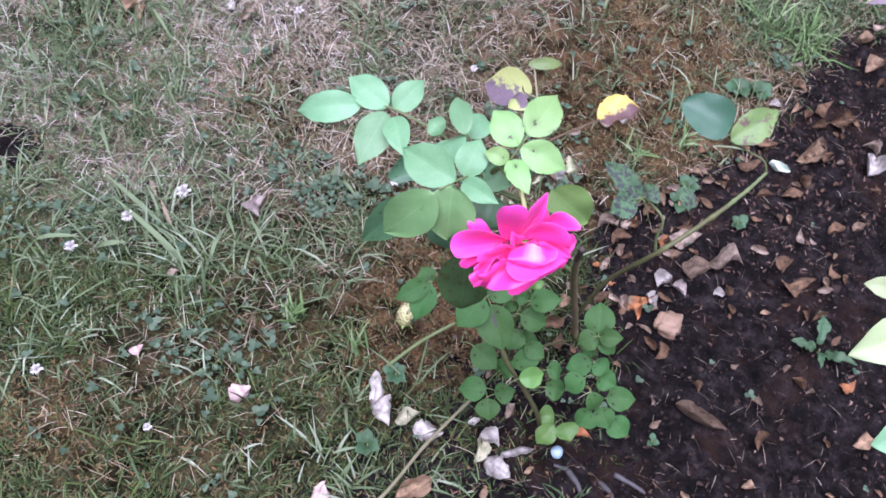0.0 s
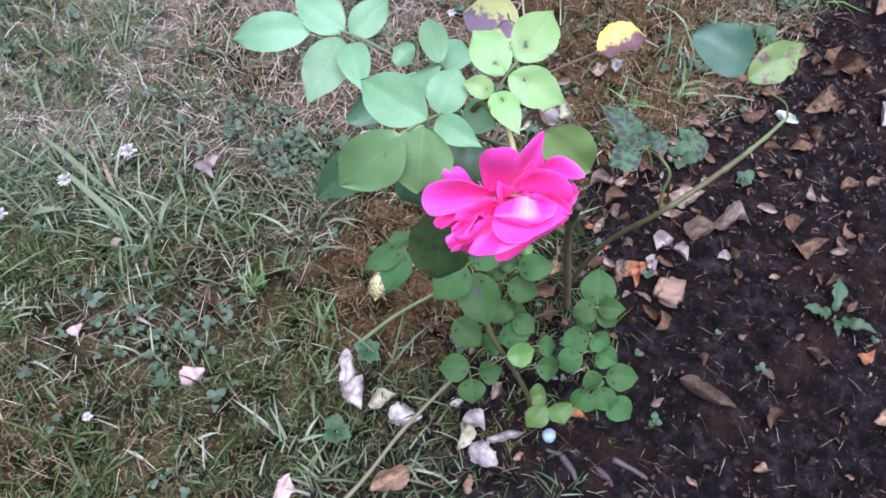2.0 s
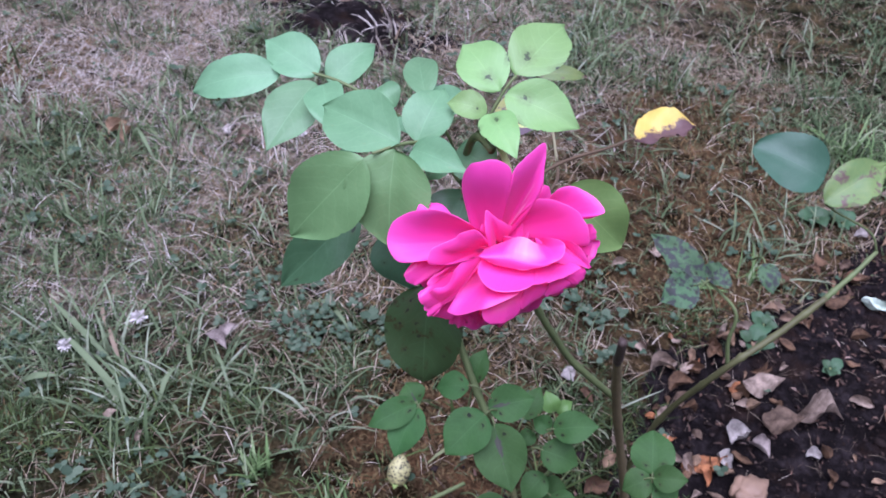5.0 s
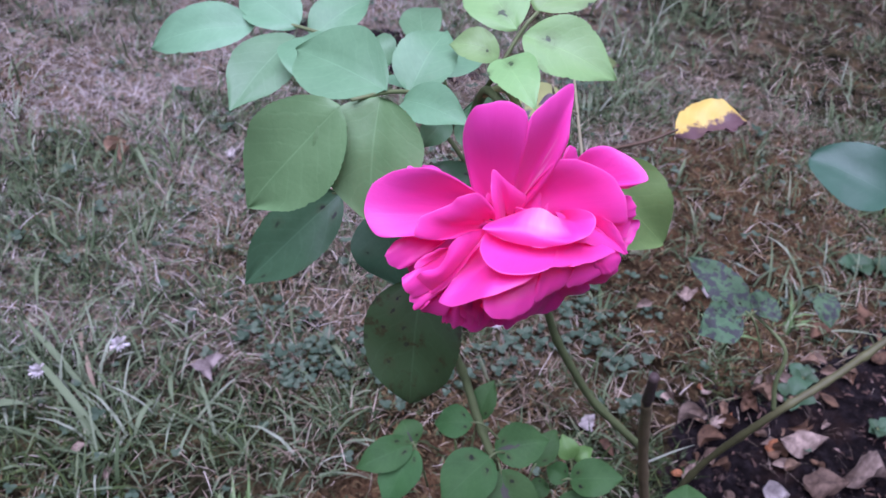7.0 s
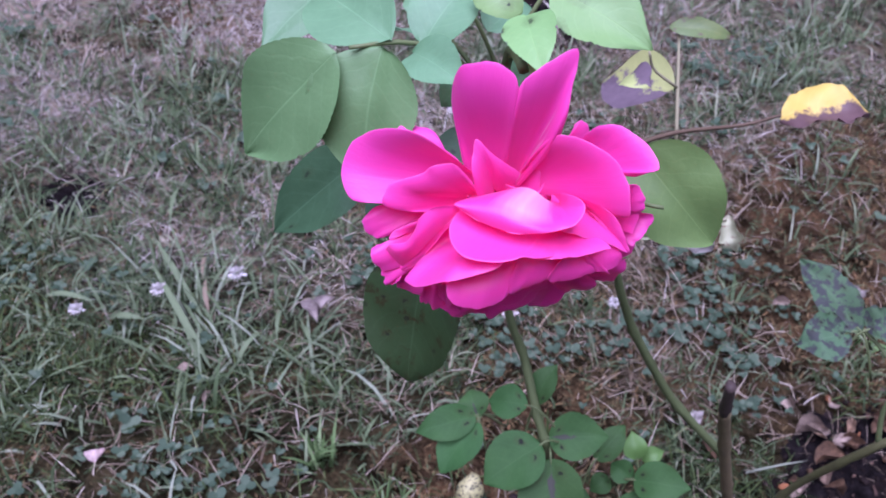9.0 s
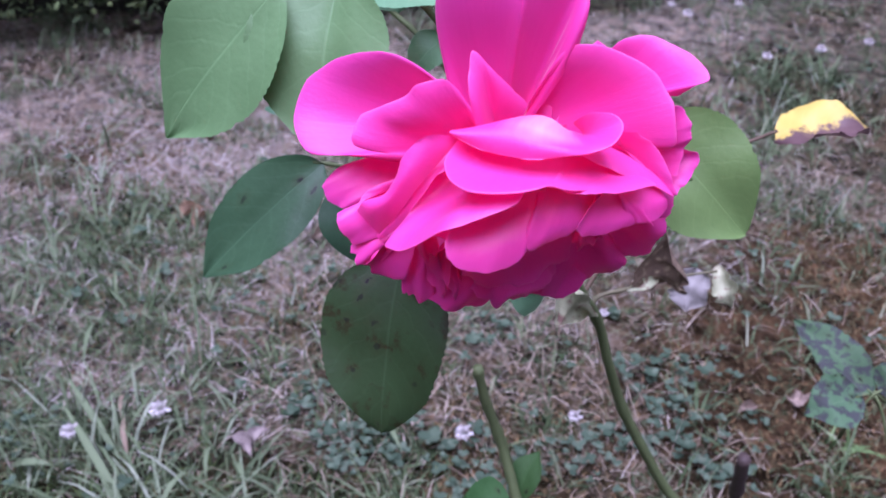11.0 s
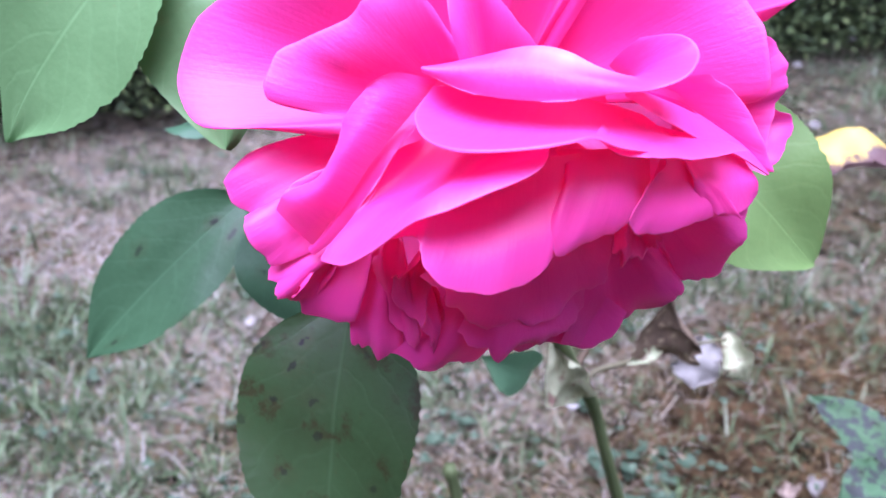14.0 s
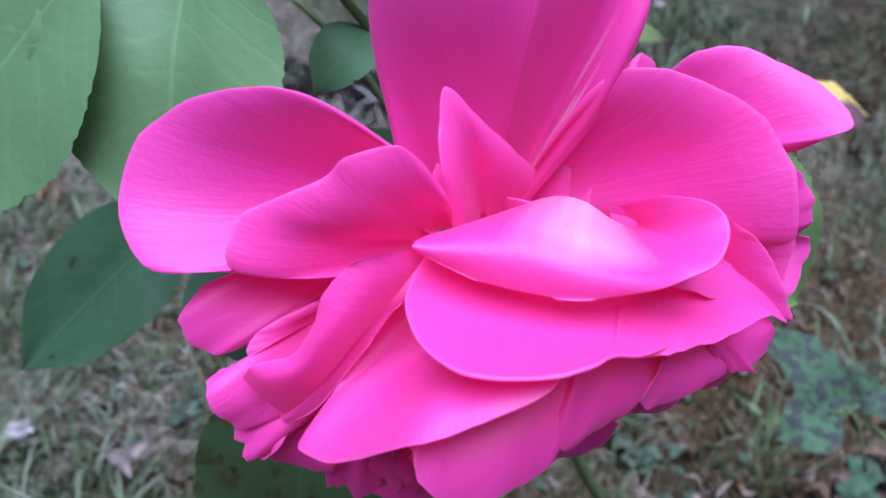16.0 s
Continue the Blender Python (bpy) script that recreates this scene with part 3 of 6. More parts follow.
def build_ground():
    xs = [-160, -50, -14, -8, -6, -5, -4, -3.4, -2.9] + list(np.arange(-2.4, 0.3, 0.03)) + list(np.arange(0.3, 1.5, 0.008)) + list(np.arange(1.55, 5.0, 0.08)) + [6, 8, 14, 50, 160]
    ys = [-160, -50, -14, -8] + list(np.arange(-5, 0.5, 0.08)) + list(np.arange(0.5, 2.8, 0.009)) + list(np.arange(2.8, 5.2, 0.04)) + list(np.arange(5.2, 8.0, 0.1)) + [8.6, 10, 18, 50, 160]
    verts, soil, dry = [], [], []
    for y in ys:
        for x in xs:
            near = -7 <= x <= 7 and -5 <= y <= 9
            s = soil_at(x, y) if near else 0.0
            verts.append((x, y, height_at(x, y, s) if near else 0.0))
            soil.append(s)
            dry.append(dry_at(x, y))
    nx = len(xs)
    i = np.arange(len(ys) - 1)[:, None] * nx + np.arange(nx - 1)[None]
    quads = np.stack([i, i + 1, i + nx + 1, i + nx], -1).reshape(-1, 4)
    me = mesh_arrays("ground", verts, quads)
    attr = me.attributes.new("soil", "FLOAT", "POINT")
    attr.data.foreach_set("value", np.array(soil, np.float32))
    attr = me.attributes.new("thatch", "FLOAT", "POINT")
    attr.data.foreach_set("value", np.array(dry, np.float32))
    attr = me.attributes.new("rust", "FLOAT", "POINT")
    attr.data.foreach_set("value", np.array([min(1.0, 1.4 * bare(v[0], v[1])) for v in verts], np.float32))
    ob = part("ground", me, lawn_mat)
    tagged(ob, "patchy lawn of moss and thatch beside a bed of dark crumbly soil", "ground", kind="structure")


build_ground()

# ---- grass, dry thatch, clover and moss on the lawn ----
rng = np.random.default_rng(7)


def patch(x, y, scale, z):
    return noise.noise(Vector((x * scale, y * scale, z)))


def scatter(n, x0, x1, y0, y1, keep):
    """Points of the lawn, thinned by keep(x, y)."""
    pts = []
    xy = rng.uniform((x0, y0), (x1, y1), (n, 2))
    r = rng.random(n)
    for (x, y), q in zip(xy, r):
        if q < keep(x, y):
            pts.append((x, y, height_at(x, y) - 0.002))
    return np.array(pts)


CLOVER = [(0.49, 1.86, 0.08), (0.39, 1.73, 0.06), (0.22, 1.64, 0.05), (0.52, 2.78, 0.12), (0.50, 1.95, 0.07), (0.84, 2.36, 0.06), (0.20, 2.45, 0.07), (0.13, 1.25, 0.05), (0.37, 1.18, 0.06)]


def clover_at(x, y):
    """The clover grows in a few dense mats."""
    mat_share = sum(math.exp(-((x - a) ** 2 + (y - b) ** 2) / (2 * r * r)) for a, b, r in CLOVER)
    return mat_share * max(0.0, 0.7 + 1.6 * patch(x, y, 14, 53))


def lushness(x, y):
    near = max(0.0, min(1.0, (1.75 - y) / 0.5)) * 0.35
    return 0.42 + near - 0.2 * dry_at(x, y) - 0.12 * max(0.0, min(1.0, (y - 1.4) / 0.3)) * max(0.0, min(1.0, (0.5 - x) / 0.3)) + 0.9 * patch(x, y, 2.6, 11) + 0.6 * patch(x, y, 9, 17) - 1.2 * bare(x, y) - 0.5 * clover_at(x, y)


def off_bed(x, y):
    return 1.0 - soil_at(x, y)


def lay(name, label, category, pts, mat, length, width, lean, bend):
    n = len(pts)
    verts, quads = strips(pts, rng.uniform(*length, n), rng.uniform(*width, n), rng.uniform(0, 6.28, n), rng.uniform(*lean, n), rng.uniform(*bend, n))
    ob = part(name, mesh_arrays(name, verts, quads), mat)
    return tagged(ob, label, category, kind="stuff")


def clumps(n, x0, x1, y0, y1, keep, blades, spread, length, width):
    """Grass grows in tufts: blades that lean out from shared roots."""
    roots = scatter(n, x0, x1, y0, y1, keep)
    k = rng.integers(blades[0], blades[1], len(roots))
    base = np.repeat(roots, k, 0)
    size = np.repeat(rng.uniform(0.6, 1.25, len(roots)), k)
    az = rng.uniform(0, 6.28, len(base))
    r = np.abs(rng.normal(0, spread, len(base)))
    base = base + np.stack([np.cos(az) * r, np.sin(az) * r, 0 * r], 1)
    az = az + rng.normal(0, 0.7, len(base))
    m = len(base)
    return strips(base, rng.uniform(*length, m) * size, rng.uniform(*width, m) * size, az, rng.uniform(0.15, 1.25, m), rng.uniform(0.05, 0.6, m))


def green_keep(x, y):
    return off_bed(x, y) * min(1, max(0.05, lushness(x, y) + 0.2 * bed_side(x, y))) * min(1.0, 0.65 + max(0.0, y - 1.15 - 0.2 * x))


def bed_side(x, y):
    """The half of the lawn on the bed's side, where the grass is darker."""
    return max(0.0, min(1.0, 0.5 - (y - 1.40 - 0.45 * x) / 0.35 + 0.9 * patch(x, y, 5, 83)))


def build_grass():
    lush = [clumps(17000, -0.75, 1.0, 0.85, 2.5, lambda x, y: green_keep(x, y) * bed_side(x, y), (5, 14), 0.014, (0.010, 0.036), (0.0007, 0.0021)),
            clumps(700, -0.75, 1.15, 0.85, 2.7, lambda x, y: green_keep(x, y) * bed_side(x, y), (4, 12), 0.016, (0.03, 0.075), (0.0018, 0.0042))]
    verts, quads = lush[0][0], lush[0][1]
    ob = part("lush_grass", mesh_arrays("lush_grass", np.concatenate([verts, lush[1][0]]), np.concatenate([quads, lush[1][1] + len(verts)])), blade_lush)
    tagged(ob, "deep green grass in dense tufts near the bed", "grass", kind="stuff")
    sets = [clumps(5200, -0.75, 1.15, 0.85, 2.7, lambda x, y: green_keep(x, y) * (1 - 0.8 * bed_side(x, y)), (6, 17), 0.016, (0.014, 0.046), (0.0010, 0.0032)),
            clumps(850, -0.75, 1.15, 0.85, 2.7, lambda x, y: green_keep(x, y) * (1 - 0.8 * bed_side(x, y)), (4, 12), 0.018, (0.03, 0.08), (0.0018, 0.0046)),
            clumps(6500, -2.0, 1.3, 2.2, 4.9, lambda x, y: off_bed(x, y) * min(1, max(0.2, lushness(x, y))), (6, 16), 0.014, (0.02, 0.065), (0.0014, 0.0036)),
            clumps(9000, -3.2, 3.6, -2.5, 0.85, lambda x, y: off_bed(x, y) * min(1, max(0.3, 0.3 + lushness(x, y))), (6, 12), 0.02, (0.02, 0.07), (0.002, 0.005)),
            clumps(5000, 1.3, 4.2, 0.85, 6.5, lambda x, y: off_bed(x, y) * min(1, max(0.3, 0.3 + lushness(x, y))), (6, 12), 0.02, (0.02, 0.07), (0.002, 0.005)),
            clumps(2200, -2.0, -0.7, 1.2, 2.3, green_keep, (6, 16), 0.014, (0.02, 0.065), (0.0014, 0.0036))]
    for x0, x1, y0, y1, n in ((-0.75, 1.15, 0.85, 2.7, 60000), (-2.0, 1.3, 2.2, 4.9, 40000)):
        pts = scatter(n, x0, x1, y0, y1, lambda x, y: off_bed(x, y) * min(1, max(0.2, 0.3 + lushness(x, y))))
        m = len(pts)
        sets.append(strips(pts, rng.uniform(0.010, 0.03, m), rng.uniform(0.0008, 0.0022, m), rng.uniform(0, 6.28, m), rng.uniform(0.2, 1.4, m), rng.uniform(0.1, 0.7, m)))
    verts, quads, at = [], [], 0
    for v, q in sets:
        verts.append(v)
        quads.append(q + at)
        at += len(v)
    ob = part("grass", mesh_arrays("grass", np.concatenate(verts), np.concatenate(quads)), blade_green)
    tagged(ob, "short green lawn grass, thin and patchy", "grass", kind="stuff")


build_grass()


def coarse_grass():
    sets = [clumps(1900, -0.75, 0.75, 1.1, 2.9, lambda x, y: green_keep(x, y) * max(0.0, min(1.0, 0.9 - x)), (3, 9), 0.020, (0.03, 0.085), (0.0016, 0.0040)),
            clumps(1500, -2.0, 1.2, 2.5, 4.8, lambda x, y: off_bed(x, y) * min(1, max(0.1, lushness(x, y))), (3, 9), 0.022, (0.03, 0.085), (0.0016, 0.0040))]
    (v0, q0), (v1, q1) = sets
    ob = part("coarse_grass", mesh_arrays("coarse_grass", np.concatenate([v0, v1]), np.concatenate([q0, q1 + len(v0)])), blade_coarse)
    tagged(ob, "broad pale blue-green grass blades in loose tufts", "grass", kind="stuff")


coarse_grass()
near = scatter(85000, -0.75, 1.15, 0.85, 2.7, lambda x, y: off_bed(x, y) * (1 - 0.55 * bed_side(x, y)) * min(1, max(0.16, (0.80 - lushness(x, y)) * min(1.0, 0.5 + max(0.0, y - 1.3)))) * max(0.12, 1 - 1.6 * bare(x, y)))
far = scatter(60000, -2.0, 1.3, 2.2, 4.9, lambda x, y: off_bed(x, y) * min(1, max(0.2, 1.0 - lushness(x, y))) * max(0.12, 1 - 1.6 * bare(x, y)))
left = scatter(24000, -2.0, -0.7, 1.2, 2.3, lambda x, y: off_bed(x, y) * min(1, max(0.2, 1.0 - lushness(x, y))))
lay("dry_grass", "dry straw-coloured thatch lying in the lawn", "dry grass", np.concatenate([near, far, left]), blade_straw, (0.012, 0.06), (0.0004, 0.0014), (0.7, 1.55), (0.02, 0.6))
near = scatter(80000, -0.75, 0.75, 1.2, 2.7, lambda x, y: off_bed(x, y) * dry_at(x, y) * min(1, max(0.1, 0.9 - lushness(x, y))))
far = scatter(60000, -2.0, 0.8, 2.2, 4.9, lambda x, y: 0.75 * dry_at(x, y) * off_bed(x, y))
left = scatter(22000, -2.0, -0.7, 1.2, 2.3, lambda x, y: 0.75 * dry_at(x, y))
lay("pale_thatch", "bleached grey thatch lying over the dry part of the lawn", "dry grass", np.concatenate([near, far, left]), blade_pale, (0.014, 0.06), (0.0005, 0.0016), (0.9, 1.55), (0.02, 0.5))
mossy = scatter(120000, -0.75, 1.1, 0.85, 3.2, lambda x, y: off_bed(x, y) * min(1, max(0.12, 0.10 + 0.25 * bed_side(x, y) + 1.6 * patch(x, y, 3.1, 31) + 0.9 * bare(x, y))))
lay("moss", "brown and olive moss between the grass", "moss", mossy, moss_brown, (0.006, 0.016), (0.0012, 0.0028), (0.2, 1.3), (0.1, 0.6))
fibres = scatter(1900, 0.4, 1.45, 0.95, 2.7, lambda x, y: soil_at(x, y))
fibres[:, 2] += 0.005
lay("straw_on_soil", "thin dry straws scattered on the soil", "straw", fibres, blade_straw, (0.006, 0.038), (0.0002, 0.0006), (1.35, 1.6), (0.0, 0.35))
chips = scatter(9000, 0.4, 1.45, 0.95, 2.7, lambda x, y: soil_at(x, y) * (0.10 + 0.30 * max(0, patch(x, y, 6, 61)) + 0.9 * max(0.0, 1.0 - math.hypot((x - 0.86) / 0.34, (y - 2.15) / 0.5))))
chips[:, 2] += 0.004
lay("leaf_scraps", "scraps of brown leaf mould on the soil", "leaf mould", chips, scrap_brown, (0.003, 0.013), (0.0008, 0.0045), (0.9, 1.6), (0.0, 0.6))


def round_leaf(bm_v, bm_q, c, r, tilt, az):
    """One small round leaflet as a fan of quads, cupped."""
    start = len(bm_v)
    ca, sa, ct, st = math.cos(az), math.sin(az), math.cos(tilt), math.sin(tilt)
    pts = [(0, 0, 0)] + [(r * (1 + math.cos(w)), r * 0.95 * math.sin(w), r * 0.18) for w in (3.0, 2.1, 1.2, 0.35, -0.35, -1.2, -2.1, -3.0)]
    pts.append((r, 0, -0.05 * r))
    for x, y, z in pts:
        x, z = x * ct - z * st, x * st + z * ct
        bm_v.append((c[0] + x * ca - y * sa, c[1] + x * sa + y * ca, c[2] + z))
    for a, b, d in ((1, 2, 3), (3, 4, 5), (5, 6, 7)):
        bm_q.append((start + 9, start + d, start + b, start + a))
    bm_q.append((start + 9, start + 1, start + 8, start + 7))


def clover_patches():
    v, q = [], []
    pts = list(scatter(17000, -0.8, 1.0, 0.85, 2.6, lambda x, y: off_bed(x, y) * min(1, max(0.03, -0.5 + 1.6 * patch(x, y, 6.3, 43) + 1.3 * clover_at(x, y) + (0.3 if y < 1.5 else 0.0)))))
    pts += list(scatter(7000, -1.6, 1.25, 2.3, 4.4, lambda x, y: off_bed(x, y) * min(1, max(0.03, -0.5 + 2.0 * patch(x, y, 3.0, 47) + 1.3 * clover_at(x, y)))))
    pts += list(scatter(500, 0.6, 1.3, 1.0, 2.7, lambda x, y: 0.10 * soil_at(x, y)))
    for p in pts:
        r, az, z = 0.0034 * rng.lognormal(0, 0.3), rng.uniform(0, 6.28), rng.uniform(0.008, 0.028)
        for k in range(3):
            round_leaf(v, q, (p[0], p[1], p[2] + z), r, rng.uniform(-0.2, 0.5), az + k * 2.09 + rng.uniform(-0.2, 0.2))
    ob = part("clover", mesh_arrays("clover", v, q), clover_green)
    tagged(ob, "patches of small round clover leaves in the lawn", "clover", kind="stuff")


clover_patches()


def crumbs():
    v, q = [], []
    box = [(-1, -1, -1), (1, -1, -1), (1, 1, -1), (-1, 1, -1), (-1, -1, 1), (1, -1, 1), (1, 1, 1), (-1, 1, 1)]
    faces = [(0, 3, 2, 1), (4, 5, 6, 7), (0, 1, 5, 4), (1, 2, 6, 5), (2, 3, 7, 6), (3, 0, 4, 7)]
    for p in scatter(24000, 0.42, 1.5, 0.95, 2.8, lambda x, y: soil_at(x, y)):
        s, r = len(v), 0.0011 * rng.lognormal(0, 0.65)
        for b in box:
            g = np.array(b) * r * rng.uniform(0.25, 1.1, 3) * (1.0, 1.0, 0.7)
            v.append(p + g + (0, 0, 0.003))
        q += [tuple(s + k for k in f) for f in faces]
    ob = part("soil_crumbs", mesh_arrays("soil_crumbs", v, q), soil_crumb)
    tagged(ob, "dark crumbs and clods of garden soil", "soil", kind="stuff")


crumbs()

# ---- added wall, never in view: keeps low sky light off the bloom's front ----
def build_sky_blocker():
    bm = bmesh.new()
    bmesh.ops.create_cube(bm, size=1.0)
    bmesh.ops.scale(bm, vec=(9.0, 0.25, 2.5), verts=bm.verts)
    bmesh.ops.translate(bm, vec=(0.8, -1.5, 1.2), verts=bm.verts)
    bmesh.ops.bevel(bm, geom=bm.edges[:], offset=0.02, segments=2, affect="EDGES")
    tagged(part("sky_blocker", bm, blocker_grey, smooth=False), "plain grey wall, added out of view to block low sky light", "wall", kind="structure")


build_sky_blocker()

# ---- clipped hedge along the far edge of the lawn ----
def build_hedge():
    a, b = Vector((-2.60, -0.2, 0)), Vector((1.95, 7.0, 0))
    run = (b - a).normalized()
    back = Vector((-run.y, run.x, 0))
    length = (b - a).length
    bm = bmesh.new()
    nu, prof = 60, [(0.10, 0.0), (0.06, 0.15), (0.02, 0.6), (0.06, 1.2), (0.2, 1.5), (0.6, 1.58), (0.95, 1.45), (1.0, 0.0)]
    rows = []
    for i in range(nu + 1):
        row = []
        for d, z in prof:
            q = a + run * (length * i / nu) + back * (d + 0.12) + Vector((0, 0, z))
            q += back * 0.05 * noise.noise(q * 4) + Vector((0, 0, 0.04 * noise.noise(q * 3)))
            row.append(bm.verts.new(q))
        rows.append(row)
    for r0, r1 in zip(rows, rows[1:]):
        for k in range(len(prof) - 1):
            bm.faces.new((r0[k], r1[k], r1[k + 1], r0[k + 1]))
    bm.faces.new(rows[0][::-1])
    bm.faces.new(rows[-1])
    # dark core sheet stands for the shade behind the foliage
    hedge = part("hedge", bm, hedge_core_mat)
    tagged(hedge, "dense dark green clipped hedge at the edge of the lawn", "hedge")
    v, q = [], []
    for _ in range(60000):
        s = rng.uniform(0, length)
        z = abs(rng.normal(0.0, 0.5)) + 0.05
        if z > 1.5:
            continue
        d = 0.07 + rng.normal(0, 0.05) - 0.06 * min(1, z * 2)
        c = a + run * s + back * (d + 0.06 * noise.noise(Vector((s * 5, z * 5, 0)))) + Vector((0, 0, z))
        out = (-back + Vector((rng.normal(0, 0.6), rng.normal(0, 0.6), rng.normal(0.3, 0.6)))).normalized()
        side = out.cross(Vector((rng.normal(), rng.normal(), rng.normal()))).normalized()
        l, w = rng.uniform(0.012, 0.034), rng.uniform(0.003, 0.008)
        k = len(v)
        v += [tuple(c), tuple(c + out * l * 0.5 + side * w), tuple(c + out * l), tuple(c + out * l * 0.5 - side * w)]
        q.append((k, k + 1, k + 2, k + 3))
    for _ in range(26000):
        s, w = rng.uniform(-0.03, length + 0.03), rng.random()
        if w < 0.45:
            d, z, face = rng.uniform(0.1, 1.1), 1.55, Vector((0, 0, 1))
        elif w < 0.75:
            d, z, face = 0.12, rng.uniform(0.4, 1.5), -back
        else:
            d, z, face = 1.12, rng.uniform(0.03, 1.5), back
        c = a + run * s + back * (d + rng.normal(0, 0.03)) + Vector((0, 0, z + rng.normal(0, 0.03)))
        out = (face + Vector(rng.normal(0, 0.6, 3))).normalized()
        side = out.cross(Vector(rng.normal(0, 1, 3))).normalized()
        l, w = rng.uniform(0.03, 0.07), rng.uniform(0.010, 0.022)
        k = len(v)
        v += [tuple(c), tuple(c + out * l * 0.5 + side * w), tuple(c + out * l), tuple(c + out * l * 0.5 - side * w)]
        q.append((k, k + 1, k + 2, k + 3))
    leaves = part("hedge_foliage", mesh_arrays("hedge_foliage", v, q), hedge_green, hedge, smooth=False)
    tagged(leaves, kind="stuff")


build_hedge()

# ---- the rose bush ----
bush = new("rose_bush")
bush.location = (0.72, 1.58, 0.0)
tagged(bush, "rose bush with one deep pink open bloom and partly yellowed leaves", "rose bush")
bpy.context.view_layer.update()
HEART = Vector((0.655, 1.225, 0.675))


def on_bush(ob, parent=None):
    """Makes a mesh built in world places a part of the bush."""
    ob.parent = bush if parent is None else parent
    if parent is None:
        ob.matrix_parent_inverse = bush.matrix_world.inverted()
    return ob


def stem(name, points, r0, r1, mat, n=24, label="", nodes=0, rough=0.06):
    return on_bush(part(name, tube(points, r0, r1, n, nodes=nodes, rough=rough), mat, label=label))


UP, FRONT = (0.15, -0.55, 0.8), (0.18, -0.9, 0.4)


def leaf(base, tip, width, face, mat, droop=0.004, spots=False, rag=0.0, curl=0.0, blunt=0.0):
    if spots:
        mat = aged_green
    if mat in (shaded_green, shaded_stained, spotted, young_green):
        away = (Vector(base) - Vector(tip)).normalized()
        b = Vector(base)
        stem("leaf_stalk", [b + away * 0.022 + Vector((0, 0.006, -0.030)), b + away * 0.012 + Vector((0, 0.002, -0.010)), b + away * 0.004, b - away * 0.004], 0.0010, 0.0006, stem_green, 8)
    ob = part("leaf", blade_mesh(base, tip, width, face, droop, fold=0.06 + 0.1 * (abs(base[0] * 777) % 1), roundness=(0.10 if mat in (shaded_green, shaded_stained, young_green, spotted) else 0.08) + 0.30 * (abs(base[1] * 913) % 1) + blunt, rag=rag, curl=curl), mat)
    return on_bush(ob)


stem("cane", [(0.728, 1.590, -0.02), (0.716, 1.565, 0.08), (0.700, 1.53, 0.2), (0.693, 1.49, 0.30), (0.692, 1.452, 0.385)], 0.0052, 0.0044, cane_brown, 40, nodes=9, rough=0.2)
stem("cane_end", [(0.692, 1.453, 0.383), (0.693, 1.446, 0.40), (0.694, 1.438, 0.425)], 0.0046, 0.0036, cane_dead, 10, "dead blackened cut end of the cane", rough=0.25)
stem("stem", [(0.692, 1.515, 0.262), (0.649, 1.484, 0.324), (0.63, 1.465, 0.369), (0.616, 1.448, 0.411), (0.609, 1.433, 0.451), (0.603, 1.417, 0.491), (0.598, 1.345, 0.585), (0.600, 1.30, 0.650), (0.612, 1.282, 0.695), (0.628, 1.270, 0.700)], 0.0036, 0.0020, stem_green, 50, nodes=11)
stem("flower_stalk", [(0.612, 1.282, 0.694), (0.628, 1.272, 0.706), (0.645, 1.258, 0.695), (0.655, 1.247, 0.675)], 0.0016, 0.0022, stalk_pale, 16)
stem("branch", [(0.716, 1.566, 0.085), (0.735, 1.555, 0.215), (0.777, 1.543, 0.333), (0.806, 1.575, 0.362), (0.836, 1.612, 0.396)], 0.0032, 0.0033, cane_green, 50, nodes=8, rough=0.22)
stem("branch_end", [(0.835, 1.611, 0.395), (0.850, 1.632, 0.416), (0.862, 1.655, 0.432)], 0.0028, 0.0018, stem_green, 20, nodes=6, rough=0.2)
stem("side_shoot", [(0.777, 1.545, 0.335), (0.770, 1.545, 0.365), (0.768, 1.550, 0.395), (0.745, 1.555, 0.410), (0.719, 1.555, 0.420)], 0.0022, 0.0011, stem_green, 20)
stem("side_shoot", [(0.603, 1.416, 0.490), (0.603, 1.418, 0.501), (0.612, 1.436, 0.501), (0.621, 1.456, 0.500), (0.631, 1.478, 0.497), (0.639, 1.497, 0.493)], 0.0013, 0.0007, stalk_olive, 24, rough=0.25)
stem("side_shoot", [(0.598, 1.350, 0.580), (0.618, 1.41, 0.592), (0.645, 1.458, 0.590), (0.660, 1.470, 0.598)], 0.0016, 0.0008, stem_brown, 16)
stem("side_shoot", [(0.602, 1.396, 0.508), (0.600, 1.43, 0.520), (0.612, 1.448, 0.550), (0.602, 1.475, 0.549)], 0.0016, 0.0010, stem_brown, 16)
stem("side_shoot", [(0.602, 1.475, 0.549), (0.586, 1.493, 0.575), (0.571, 1.510, 0.599)], 0.0012, 0.0009, straw_stem, 12)
stem("leaf_stalk", [(0.587, 1.491, 0.573), (0.575, 1.48, 0.585), (0.572, 1.475, 0.598)], 0.0010, 0.0008, straw_stem, 8)
stem("leaf_stalk", [(0.600, 1.300, 0.650), (0.597, 1.27, 0.69), (0.590, 1.248, 0.704), (0.580, 1.228, 0.706)], 0.0012, 0.0008, stem_green, 12)
stem("leaf_stalk", [(0.612, 1.282, 0.695), (0.620, 1.280, 0.712), (0.624, 1.288, 0.726), (0.627, 1.295, 0.732)], 0.0011, 0.0008, stem_green, 10)
